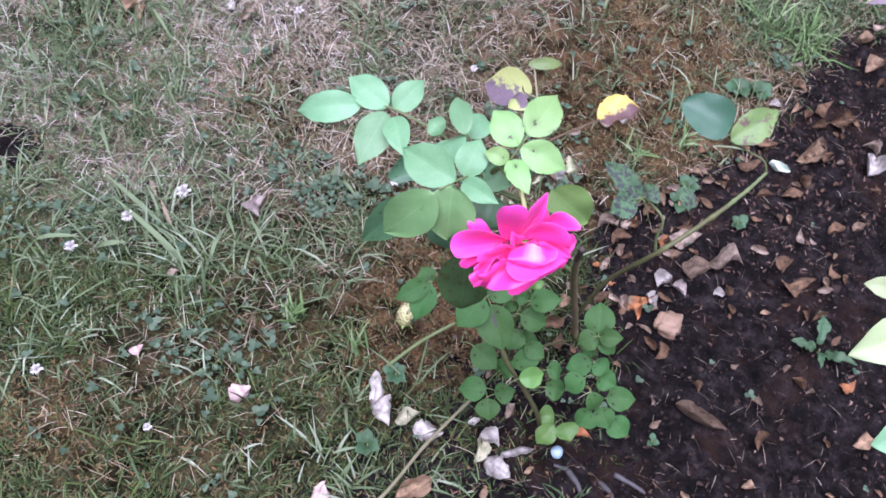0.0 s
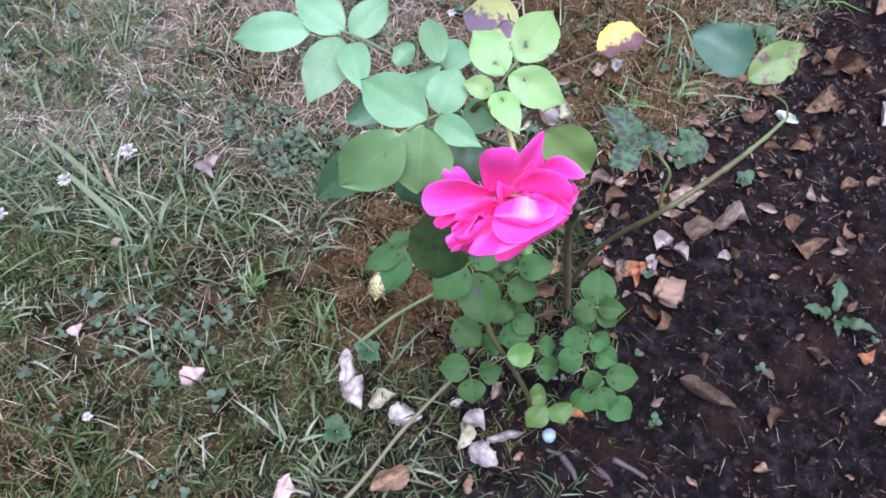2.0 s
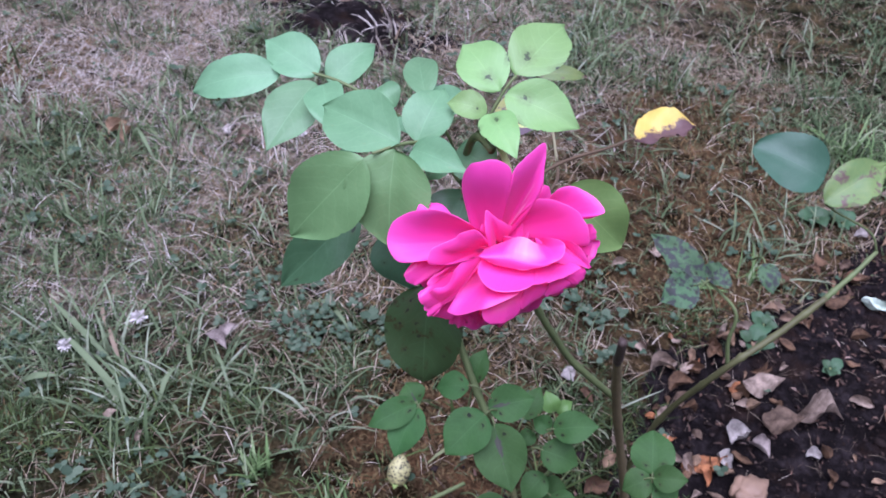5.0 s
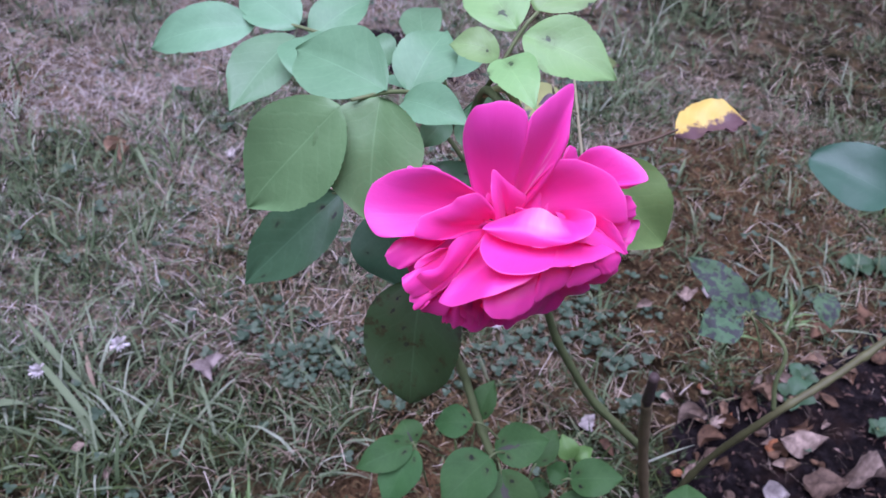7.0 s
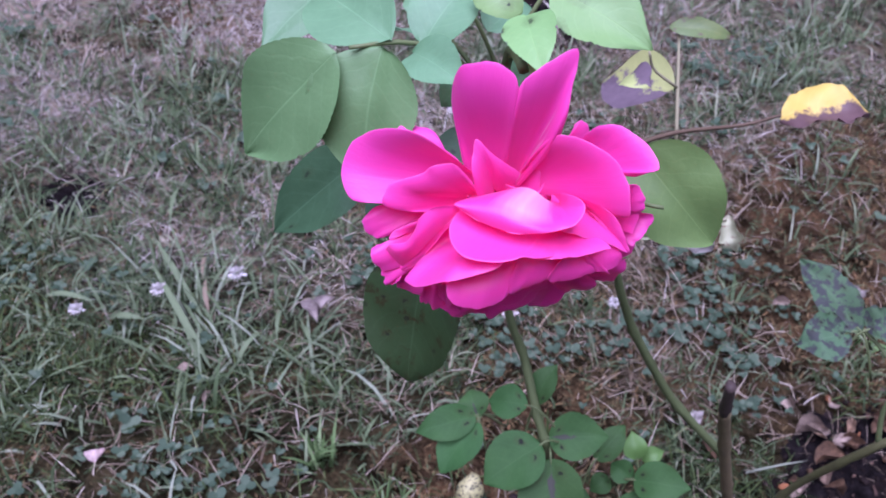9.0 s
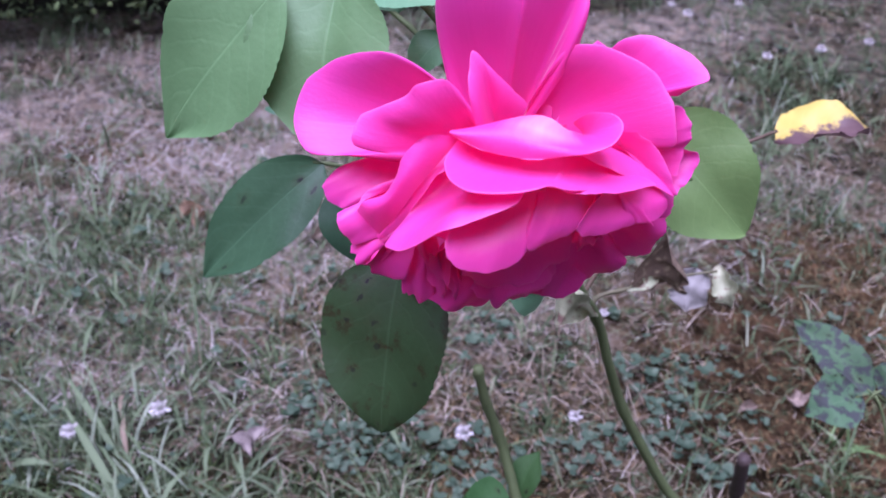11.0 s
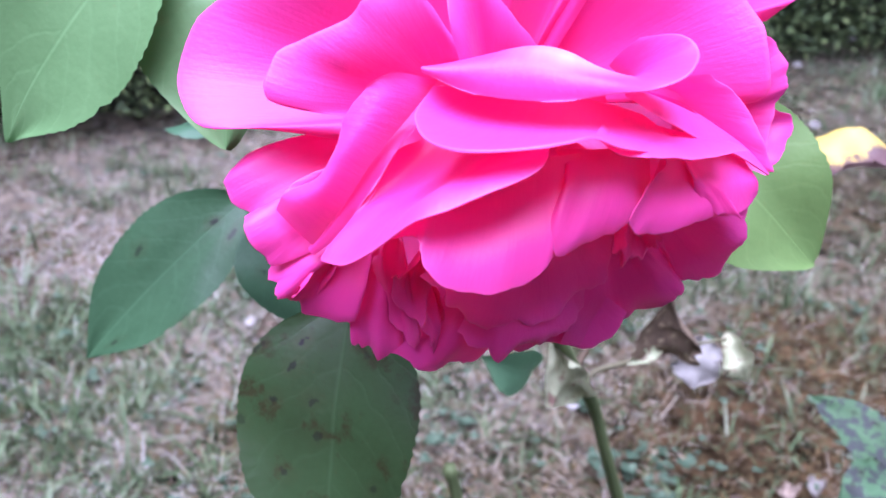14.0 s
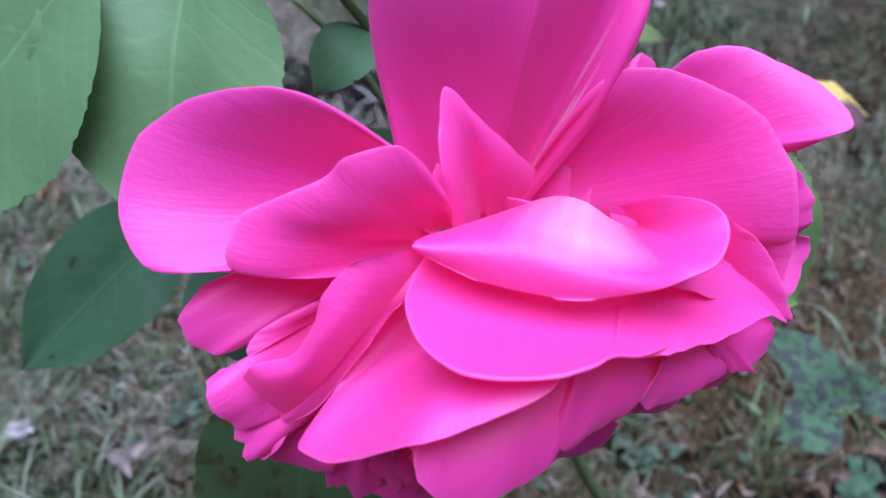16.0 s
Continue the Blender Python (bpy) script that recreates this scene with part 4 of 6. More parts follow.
stem("leaf_stalk", [(0.598, 1.318, 0.622), (0.56, 1.315, 0.66), (0.52, 1.310, 0.678), (0.49, 1.309, 0.680), (0.468, 1.304, 0.676)], 0.0012, 0.0008, stem_green, 18)
stem("leaf_stalk", [(0.598, 1.325, 0.61), (0.585, 1.31, 0.665), (0.575, 1.302, 0.692), (0.571, 1.301, 0.697)], 0.0011, 0.0008, stem_green, 10)
stem("leaf_stalk", [(0.598, 1.345, 0.585), (0.575, 1.31, 0.605), (0.548, 1.285, 0.612), (0.536, 1.276, 0.614)], 0.0011, 0.0008, stem_green, 10)
stem("leaf_stalk", [(0.600, 1.33, 0.60), (0.645, 1.31, 0.63), (0.675, 1.295, 0.648), (0.683, 1.296, 0.650)], 0.0011, 0.0008, stem_green, 10)
stem("leaf_stalk", [(0.862, 1.655, 0.432), (0.850, 1.655, 0.450), (0.815, 1.639, 0.471), (0.803, 1.635, 0.479)], 0.0012, 0.0008, stem_green, 14)
stem("shoot", [(0.736, 1.411, -0.010), (0.724, 1.384, 0.088), (0.696, 1.377, 0.154), (0.659, 1.364, 0.236), (0.628, 1.373, 0.297), (0.610, 1.368, 0.352)], 0.0034, 0.0032, cane_green, 36, nodes=9, rough=0.15)
stem("shoot_end", [(0.611, 1.368, 0.350), (0.593, 1.372, 0.381), (0.578, 1.376, 0.410), (0.568, 1.371, 0.440), (0.562, 1.369, 0.463)], 0.0033, 0.0027, stem_green, 24, "green cut end of a leafy shoot", nodes=9, rough=0.12)
stem("shoot", [(0.73, 1.585, -0.01), (0.735, 1.53, 0.08), (0.755, 1.46, 0.17), (0.762, 1.42, 0.25), (0.748, 1.41, 0.30)], 0.0030, 0.0014, stem_green, 26)
stem("shoot", [(0.722, 1.58, -0.01), (0.70, 1.52, 0.06), (0.675, 1.45, 0.13), (0.66, 1.40, 0.18), (0.66, 1.375, 0.205)], 0.0022, 0.0010, cane_green, 26)
leaf((0.469, 1.304, 0.675), (0.412, 1.286, 0.652), 0.030, UP, green, 0.008)
leaf((0.493, 1.31, 0.68), (0.446, 1.322, 0.683), 0.03, UP, green)
leaf((0.497, 1.315, 0.672), (0.509, 1.351, 0.685), 0.026, UP, green)
leaf((0.493, 1.306, 0.676), (0.493, 1.253, 0.657), 0.034, UP, green)
leaf((0.503, 1.3, 0.681), (0.53, 1.268, 0.676), 0.024, UP, green)
leaf((0.588, 1.241, 0.707), (0.533, 1.255, 0.702), 0.036, UP, green)
leaf((0.591, 1.255, 0.7), (0.590, 1.286, 0.716), 0.028, UP, green)
leaf((0.578, 1.223, 0.705), (0.545, 1.202, 0.654), 0.042, FRONT, full_green)
leaf((0.588, 1.237, 0.706), (0.597, 1.217, 0.66), 0.046, FRONT, full_green, blunt=0.3)
leaf((0.592, 1.249, 0.7), (0.629, 1.238, 0.706), 0.02, UP, green)
leaf((0.54, 1.278, 0.614), (0.505, 1.24, 0.563), 0.035, FRONT, dark_green)
leaf((0.577, 1.26, 0.632), (0.595, 1.25, 0.597), 0.036, FRONT, dark_green)
leaf((0.611, 1.24, 0.618), (0.621, 1.218, 0.561), 0.047, FRONT, dark_green, 0.004, spots=True, blunt=0.7)
leaf((0.623, 1.285, 0.727), (0.591, 1.305, 0.734), 0.028, UP, lime)
leaf((0.627, 1.295, 0.732), (0.634, 1.341, 0.741), 0.032, UP, lime)
leaf((0.625, 1.287, 0.724), (0.666, 1.293, 0.714), 0.028, UP, lime)
leaf((0.621, 1.277, 0.716), (0.648, 1.254, 0.713), 0.02, UP, lime)
leaf((0.62, 1.277, 0.717), (0.599, 1.272, 0.718), 0.016, UP, lime)
leaf((0.572, 1.3, 0.697), (0.547, 1.338, 0.695), 0.021, UP, green)
leaf((0.548, 1.31, 0.676), (0.532, 1.313, 0.681), 0.02, UP, green)
leaf((0.573, 1.317, 0.675), (0.572, 1.35, 0.673), 0.026, UP, green)
leaf((0.599, 1.29, 0.677), (0.625, 1.288, 0.67), 0.03, UP, green)
leaf((0.554, 1.306, 0.672), (0.579, 1.271, 0.692), 0.034, UP, green)
leaf((0.513, 1.289, 0.633), (0.538, 1.28, 0.634), 0.03, UP, dark_green)
leaf((0.611, 1.282, 0.657), (0.616, 1.252, 0.636), 0.04, UP, dark_green)
leaf((0.599, 1.277, 0.681), (0.593, 1.265, 0.669), 0.014, FRONT, green)
leaf((0.656, 1.317, 0.653), (0.696, 1.324, 0.621), 0.042, (0.18, -0.72, 0.68), leaf_olive, blunt=0.6)
leaf((0.657, 1.480, 0.590), (0.693, 1.514, 0.594), 0.036, (0.12, -0.02, 1.0), yellowed, rag=0.45)
leaf((0.576, 1.509, 0.558), (0.517, 1.523, 0.53), 0.045, UP, spotted_yellow)
leaf((0.565, 1.468, 0.581), (0.589, 1.453, 0.591), 0.022, UP, spotted_yellow)
leaf((0.566, 1.506, 0.6), (0.599, 1.528, 0.597), 0.014, UP, mottled)
leaf((0.795, 1.621, 0.512), (0.731, 1.620, 0.523), 0.052, UP, plain_dark, blunt=1.0)
leaf((0.803, 1.635, 0.479), (0.842, 1.691, 0.502), 0.040, UP, mottled, rag=0.2)
leaf((0.733, 1.552, 0.415), (0.674, 1.567, 0.435), 0.031, UP, spotted, rag=0.25)
leaf((0.736, 1.554, 0.417), (0.747, 1.570, 0.424), 0.030, UP, spotted, rag=0.25)
leaf((0.728, 1.547, 0.414), (0.704, 1.521, 0.403), 0.036, UP, spotted, rag=0.25)
leaf((0.775, 1.561, 0.452), (0.790, 1.542, 0.438), 0.020, UP, spotted, rag=0.25)
leaf((0.629, 1.491, 0.494), (0.632, 1.479, 0.471), 0.026, FRONT, dead_grey, rag=0.5, curl=0.2)
leaf((0.638, 1.498, 0.496), (0.653, 1.495, 0.474), 0.015, FRONT, pale_bract, rag=0.6, curl=0.3)
leaf((0.625, 1.455, 0.500), (0.621, 1.452, 0.532), 0.030, FRONT, dead_brown, rag=0.6, curl=0.55)
leaf((0.612, 1.434, 0.501), (0.621, 1.456, 0.502), 0.006, FRONT, pale_bract, rag=0.4, curl=0.3)
leaf((0.611, 1.393, 0.507), (0.597, 1.385, 0.53), 0.022, FRONT, pale_bract, rag=0.6, curl=0.4)
leaf((0.601, 1.362, 0.532), (0.592, 1.338, 0.547), 0.02, FRONT, green)
leaf((0.529, 1.395, 0.287), (0.499, 1.357, 0.274), 0.029, (0.30, -0.50, 0.8), shaded_green)
leaf((0.531, 1.395, 0.286), (0.512, 1.406, 0.294), 0.027, (0.10, -0.45, 0.8), shaded_stained)
leaf((0.532, 1.394, 0.284), (0.531, 1.352, 0.255), 0.036, (0.00, -0.55, 0.8), shaded_green)
leaf((0.593, 1.365, 0.383), (0.567, 1.356, 0.374), 0.025, (-0.10, -0.50, 0.8), shaded_green)
leaf((0.593, 1.374, 0.377), (0.592, 1.397, 0.398), 0.021, (-0.10, -0.75, 0.8), shaded_green)
leaf((0.613, 1.357, 0.367), (0.596, 1.319, 0.345), 0.040, (0.05, -0.50, 0.8), shaded_green)
leaf((0.621, 1.358, 0.358), (0.656, 1.324, 0.328), 0.045, (0.10, -0.60, 0.8), shaded_stained)
leaf((0.610, 1.370, 0.359), (0.642, 1.394, 0.366), 0.033, (0.20, -0.50, 0.8), shaded_stained)
leaf((0.632, 1.404, 0.319), (0.635, 1.433, 0.335), 0.021, (0.20, -0.50, 0.8), shaded_green)
leaf((0.651, 1.432, 0.309), (0.638, 1.441, 0.323), 0.018, (0.40, -0.70, 0.8), young_green)
leaf((0.652, 1.437, 0.306), (0.662, 1.450, 0.312), 0.014, (0.30, -0.60, 0.8), young_green)
leaf((0.657, 1.420, 0.302), (0.695, 1.433, 0.315), 0.031, (-0.10, -0.50, 0.8), shaded_green)
leaf((0.655, 1.423, 0.298), (0.636, 1.423, 0.300), 0.019, (0.10, -0.60, 0.8), shaded_green)
leaf((0.653, 1.407, 0.284), (0.688, 1.415, 0.275), 0.033, (0.30, -0.40, 0.8), shaded_green)
leaf((0.663, 1.401, 0.260), (0.653, 1.375, 0.244), 0.027, (0.00, -0.50, 0.8), shaded_green)
leaf((0.672, 1.400, 0.233), (0.702, 1.396, 0.227), 0.027, (0.10, -0.45, 0.8), shaded_green)
leaf((0.639, 1.420, 0.287), (0.633, 1.405, 0.279), 0.017, (0.20, -0.50, 0.8), shaded_green)
leaf((0.611, 1.370, 0.223), (0.651, 1.360, 0.212), 0.035, (0.10, -0.45, 0.8), shaded_green)
leaf((0.752, 1.414, 0.308), (0.739, 1.447, 0.324), 0.039, (0.00, -0.40, 0.8), shaded_green, blunt=0.45)
leaf((0.753, 1.412, 0.305), (0.733, 1.397, 0.292), 0.028, (-0.10, -0.60, 0.8), shaded_green)
leaf((0.754, 1.409, 0.310), (0.782, 1.416, 0.318), 0.024, (-0.10, -0.60, 0.8), shaded_green)
leaf((0.755, 1.414, 0.300), (0.780, 1.408, 0.289), 0.024, (0.20, -0.50, 0.8), shaded_green)
leaf((0.760, 1.402, 0.257), (0.732, 1.385, 0.245), 0.030, (-0.10, -0.40, 0.8), shaded_green)
leaf((0.762, 1.404, 0.258), (0.784, 1.400, 0.253), 0.027, (0.10, -0.50, 0.8), shaded_green)
leaf((0.756, 1.426, 0.260), (0.744, 1.408, 0.253), 0.022, (0.10, -0.40, 0.8), shaded_green)
leaf((0.759, 1.377, 0.258), (0.742, 1.361, 0.237), 0.03, (-0.15, -0.39, 0.8), shaded_green)
leaf((0.774, 1.398, 0.242), (0.801, 1.393, 0.242), 0.03, (-0.16, -0.60, 0.8), shaded_green)
leaf((0.773, 1.368, 0.246), (0.786, 1.361, 0.219), 0.025, (0.11, -0.20, 0.8), shaded_green)
leaf((0.796, 1.392, 0.204), (0.832, 1.409, 0.204), 0.033, (0.14, -0.39, 0.8), shaded_green)
leaf((0.793, 1.376, 0.205), (0.815, 1.358, 0.194), 0.032, (-0.13, -0.64, 0.8), shaded_green)
leaf((0.811, 1.377, 0.187), (0.842, 1.369, 0.177), 0.034, (0.15, -0.66, 0.8), shaded_green)
leaf((0.784, 1.363, 0.209), (0.774, 1.344, 0.194), 0.036, (0.44, -0.65, 0.8), shaded_green)
leaf((0.745, 1.407, 0.066), (0.723, 1.394, 0.063), 0.035, (0.28, -0.37, 0.8), young_green)
leaf((0.75, 1.392, 0.068), (0.738, 1.365, 0.043), 0.031, (0.14, -0.36, 0.8), young_green)
leaf((0.761, 1.403, 0.063), (0.781, 1.384, 0.058), 0.038, (0.27, -0.49, 0.8), young_green)
leaf((0.683, 1.357, 0.218), (0.709, 1.382, 0.214), 0.03, (0.29, -0.58, 0.8), young_green)
leaf((0.668, 1.376, 0.21), (0.698, 1.403, 0.227), 0.03, (0.03, -0.45, 0.8), shaded_green)
leaf((0.711, 1.389, 0.213), (0.729, 1.399, 0.213), 0.026, (0.42, -0.29, 0.8), shaded_green)
leaf((0.718, 1.371, 0.201), (0.743, 1.383, 0.195), 0.031, (0.16, -0.53, 0.8), shaded_green)
leaf((0.624, 1.404, 0.224), (0.618, 1.428, 0.241), 0.03, (0.37, -0.49, 0.8), shaded_green)
leaf((0.659, 1.408, 0.221), (0.689, 1.412, 0.225), 0.034, (0.37, -0.45, 0.8), shaded_green)
leaf((0.654, 1.368, 0.194), (0.669, 1.378, 0.218), 0.03, (0.10, -0.44, 0.8), shaded_green)
leaf((0.645, 1.365, 0.137), (0.609, 1.354, 0.123), 0.036, (-0.22, -0.57, 0.8), shaded_green)
leaf((0.658, 1.364, 0.133), (0.682, 1.379, 0.143), 0.031, (0.00, -0.77, 0.8), shaded_green)
leaf((0.651, 1.355, 0.13), (0.666, 1.332, 0.116), 0.035, (0.05, -0.47, 0.8), shaded_green)


FACING = Vector((0.12, -0.74, 0.66))


def petal(claw, rim, cup, curl, ruffle, mat=petal_pink, pleat=0.0, mid=None, base=None, roll=0.22, swell=0.09, nu=40, nv=18):
    """One petal, from its claw to its rim (millimetres from the heart), through a middle line where one is given: cupped, swelling before its edge, which is bent back, ruffled and rolled to a soft lip."""
    b = Vector(claw)
    line = spline(rim, nu + 1)
    mean = sum(line, Vector()) / len(line)
    foot = spline(base, nu + 1) if base else [b + (p - mean) * 0.17 for p in line]
    waist = spline(mid, nu + 1) if mid else None
    nrm = Vector()
    for p, q in zip(line, line[1:]):
        nrm += (p - b).cross(q - b)
    nrm.normalize()
    away = -1.0 if nrm.dot(FACING) > 0 else 1.0
    size = (mean - b).length
    seed = b * 0.13 + line[nu // 2] * 0.07
    bm = bmesh.new()
    uv = bm.loops.layers.uv.new("UVMap")
    grid = []
    for j in range(nv + 1):
        s = 0.04 + 0.96 * (1 - (1 - j / nv) ** 1.3)
        row = []
        for i in range(nu + 1):
            w = i / nu
            q = foot[i].lerp(line[i], s)
            if waist:
                q += (waist[i] - foot[i].lerp(line[i], 0.55)) * (s * (1 - s) / (0.55 * 0.45))
            q -= nrm * 0.6 * cup * 4 * s * (1 - s) * (0.3 + 0.7 * math.sin(math.pi * w))
            q -= nrm * away * swell * size * (s ** 2 * (1 - s ** 3) * 2.9) * (0.45 + 0.55 * math.sin(math.pi * w))
            edge = max(0.0, (s - 0.62) / 0.38) ** 2
            q += nrm * away * 0.3 * abs(curl) * edge
            wave = 0.45 * edge * math.sin(w * 11 + seed.x * 3) + (1.5 * s + 0.4) * noise.noise(seed + Vector((w * 2.6, s * 1.8, 0))) + 0.45 * s * noise.noise(seed + Vector((w * 7, s * 2.5, 5)))
            q += nrm * ruffle * wave
            q += nrm * pleat * min(1.0, 1.6 * s) * math.sin(w * (7 + 2 * math.sin(seed.y)) + seed.x * 5 + 1.2 * s + 1.5 * noise.noise(seed + Vector((s * 2, 3, w))))
            q += (line[i] - b).normalized() * (1.6 * ruffle * edge * (noise.noise(seed + Vector((w * 8, 4, 0))) + 0.5 * noise.noise(seed + Vector((w * 21, 7, 0)))))
            row.append(q)
        grid.append(row)
    turns = 4
    lip = [[] for _ in range(turns)]
    for i in range(nu + 1):
        out = (grid[-1][i] - grid[-3][i]).normalized()
        along = grid[-1][min(i + 1, nu)] - grid[-1][max(i - 1, 0)]
        n = out.cross(along).normalized()
        n *= 1.0 if n.dot(nrm) * away > 0 else -1.0
        r = roll * (0.75 + 0.5 * noise.noise(seed + Vector((i * 0.2, 1, 2)))) * min(1.0, 4 * i / nu, 4 * (1 - i / nu))
        for k in range(turns):
            f = (k + 1) / turns * 2.0
            lip[k].append(grid[-1][i] + out * r * math.sin(f) + n * r * (1 - math.cos(f)))
    grid += lip
    made = [[bm.verts.new(q * 0.001) for q in row] for row in grid]
    for j in range(nv + turns):
        for i in range(nu):
            f = bm.faces.new((made[j][i], made[j][i + 1], made[j + 1][i + 1], made[j + 1][i]))
            for loop, (p, c) in zip(f.loops, ((i, j), (i + 1, j), (i + 1, j + 1), (i, j + 1))):
                loop[uv].uv = (p / nu, min(1.0, c / nv))
    return on_bush(part("petal", bm, mat), bloom)


bloom = on_bush(part("bloom", tube([(0, 0.0225, -0.0005), (0.0005, 0.019, -0.004), (0.001, 0.015, -0.007), (0.0015, 0.011, -0.008)], 0.003, 0.0065, 10, 12), sepal_green, label="fully open deep pink rose bloom with ruffled petals"))
bloom.location = HEART
# the lens stays focused on the bloom, with the small aperture of a pocket camera
cam.data.dof.use_dof, cam.data.dof.focus_object, cam.data.dof.aperture_fstop = True, bloom, 32.0
petal((-6.6, 5.4, 1.9), [(-2.8, 11.9, 19.4), (0.5, 5.5, 43.8), (-2.7, 4.4, 50.9), (-8.8, 2, 53.6), (-14.2, 0.2, 52), (-20.1, -1.2, 47.3), (-22.9, -0.1, 32.3), (-17.6, 0.6, 12.3)], 2.2, 0.8, 0.5)
petal((-2.4, 8.3, 2.1), [(11.1, 16, 28.8), (12.4, 16.1, 38.6), (11, 18.8, 46.7), (8.8, 23.2, 56.2), (4.6, 16.7, 54.4), (1.5, 9.8, 50.9), (-0.3, 4.8, 44.6), (-5.7, 9.3, 19.4)], 1.8, 0.8, 0.5, petal_lined)
petal((-8.4, 1.3, 3.7), [(-14.4, -6.8, 18.8), (-20.6, -10.6, 23.7), (-25.8, -12.8, 25.6), (-32.9, -15.1, 25), (-41.4, -18.6, 21.8), (-47.9, -22.5, 15.8), (-48.9, -26.7, 7.9), (-45.1, -29.8, 3.1), (-39.8, -31.1, -0.3), (-31.2, -25.4, -0.3), (-20.8, -15.9, -2.3)], 3.5, 1.5, 0.5)
petal((-6.7, -5.3, 4.3), [(-1.7, -12.5, 17.8), (-4.8, -15.3, 23.2), (-7.8, -17.5, 24.9), (-11.9, -21.1, 23.4), (-14.3, -23.3, 20.3), (-18.5, -26.3, 17.6), (-22.8, -29.4, 15), (-23.3, -32.6, 10.3), (-21.6, -31.8, 7.7), (-15.9, -25.2, 5.7), (-10.5, -15.7, 4.5)], -2.0, 1.0, 0.4)
petal((-1, -0.1, 6.7), [(3.5, 6.8, 14.2), (1.2, 1.8, 19.5), (-2.2, -3.5, 25.4), (-6, -6.1, 29.7), (-5.5, -8.3, 25.4), (-3.5, -10.7, 19.4), (-1.9, -9.5, 10.8)], -1.0, 0.3, 0.3)
petal((2.3, 13.2, 4.6), [(21.2, 17.9, 7.9), (34.5, 18.8, 6.9), (39.7, 18.2, 9.9), (38.6, 18.5, 16.6), (36.3, 19.3, 21), (31.9, 19.9, 25.5), (26.3, 19.1, 28.5), (19.7, 17.2, 30.9), (13.2, 14.7, 30.3), (8.5, 12.3, 27.7), (4.9, 10.9, 21.2), (2, 10, 14.9)], 3.5, 1.2, 0.5)
petal((14.6, 25.2, 13.8), [(35.7, 25.4, 19.9), (39.1, 25.6, 23.3), (42.1, 27.9, 26), (33.8, 31.2, 29.4), (26.6, 31.5, 30.9), (21.3, 30.6, 30.8), (17.4, 28.5, 29.3), (14.7, 25.1, 26.6)], 2.0, 0.5, 0.3)
petal((22, 24.3, -0), [(40.5, 22.8, -0.3), (40.1, 25.1, 6.1), (41.2, 25.1, 9.3), (40.2, 25.4, 13.1), (37.3, 24.8, 17.4), (33.1, 20.9, 17.6)], 1.0, 0.6, 0.5)
petal((22.1, 25.2, -3.1), [(41.4, 21.9, -4.9), (42.2, 26.1, -3.3), (42.3, 30.3, -0.9), (41.4, 32, 2.8), (38.5, 27.6, 5.3)], 1.0, 0.4, 0.5)
petal((17.6, 16.9, 5.7), [(33.9, 10.1, 3.5), (39.8, 14.3, -0.4), (43.2, 16.7, -2.2), (40.2, 16.1, 4.3), (36, 15.1, 9.5), (31.1, 13.7, 12.5)], 1.6, 0.4, 0.4)
petal((15.5, 13.8, 7.4), [(25.3, -6.4, 12.2), (30, -0.1, 8.5), (34.1, 5.8, 5.1), (38.6, 11.8, 1.2), (43.2, 16.3, -3), (39.7, 17, -0.2), (30.7, 14.4, 5.3)], -1.0, 0.4, 0.4)
petal((8, 6, 8), [(-1, -22, 14.5), (5, -20.5, 12.8), (12, -19.5, 12.6), (20.5, -17.5, 13.4), (27.5, -13.2, 14.8), (30.6, -8, 14.9), (33.5, -4, 16.8), (32.6, 1.5, 19.2), (29, 2.5, 20.6), (22.8, 3, 19)], 0, 0, 0.15, petal_highlight, roll=0.3, swell=0,
      mid=[(-1.5, -20, 14.8), (5, -18, 16.8), (11.5, -15.5, 18.4), (17.5, -14, 18.2), (23.5, -10.5, 16.6), (26.5, -5, 15), (27.5, -1, 15), (26.5, 1.5, 15.5), (24, 3, 16.5), (20, 4, 16.5)],
      base=[(-3, -8, 9), (3, -3, 12), (8, 2, 14), (12, 4, 14), (16, 5, 12), (18, 6, 11), (19, 7, 10.5), (19, 8, 10.5), (18, 8, 11), (16, 8, 12)])
petal((6, 2, 0), [(-1, -19, 11.5), (0.2, -25.3, 9), (5.2, -29.8, 7.8), (11, -32, 8.1), (17, -31.4, 9), (22.3, -28.5, 10), (25.5, -25, 10.4), (27.3, -21.5, 10.3), (30, -16.8, 8.2), (32.3, -8.5, 5.8), (34.5, 1, 3.6)], 0, 0, 0.25, roll=0.35, swell=0,
      mid=[(0, -15, 11), (2, -18, 8.5), (6.5, -20, 7.6), (11, -21, 7.5), (16, -20.5, 8), (20, -18.5, 8.6), (22, -16, 8.8), (24, -13, 8.6), (26, -8, 7.6), (28, -2, 6), (30, 4, 4.2)],
      base=[(0, -6, 10), (1, -5, 10), (3, -4, 10), (6, -3, 10), (9, -2, 10), (12, -1, 10), (14, 1, 9), (16, 3, 8), (18, 6, 7), (20, 8, 6), (22, 10, 5)])
petal((20.3, 7.1, 4.4), [(26.5, -19.2, 9.6), (29.6, -14.8, 7), (33.3, -9.4, 5.1), (37, -1, 4), (41.5, 8.1, 3.1)], 1.8, 0.5, 0.4)
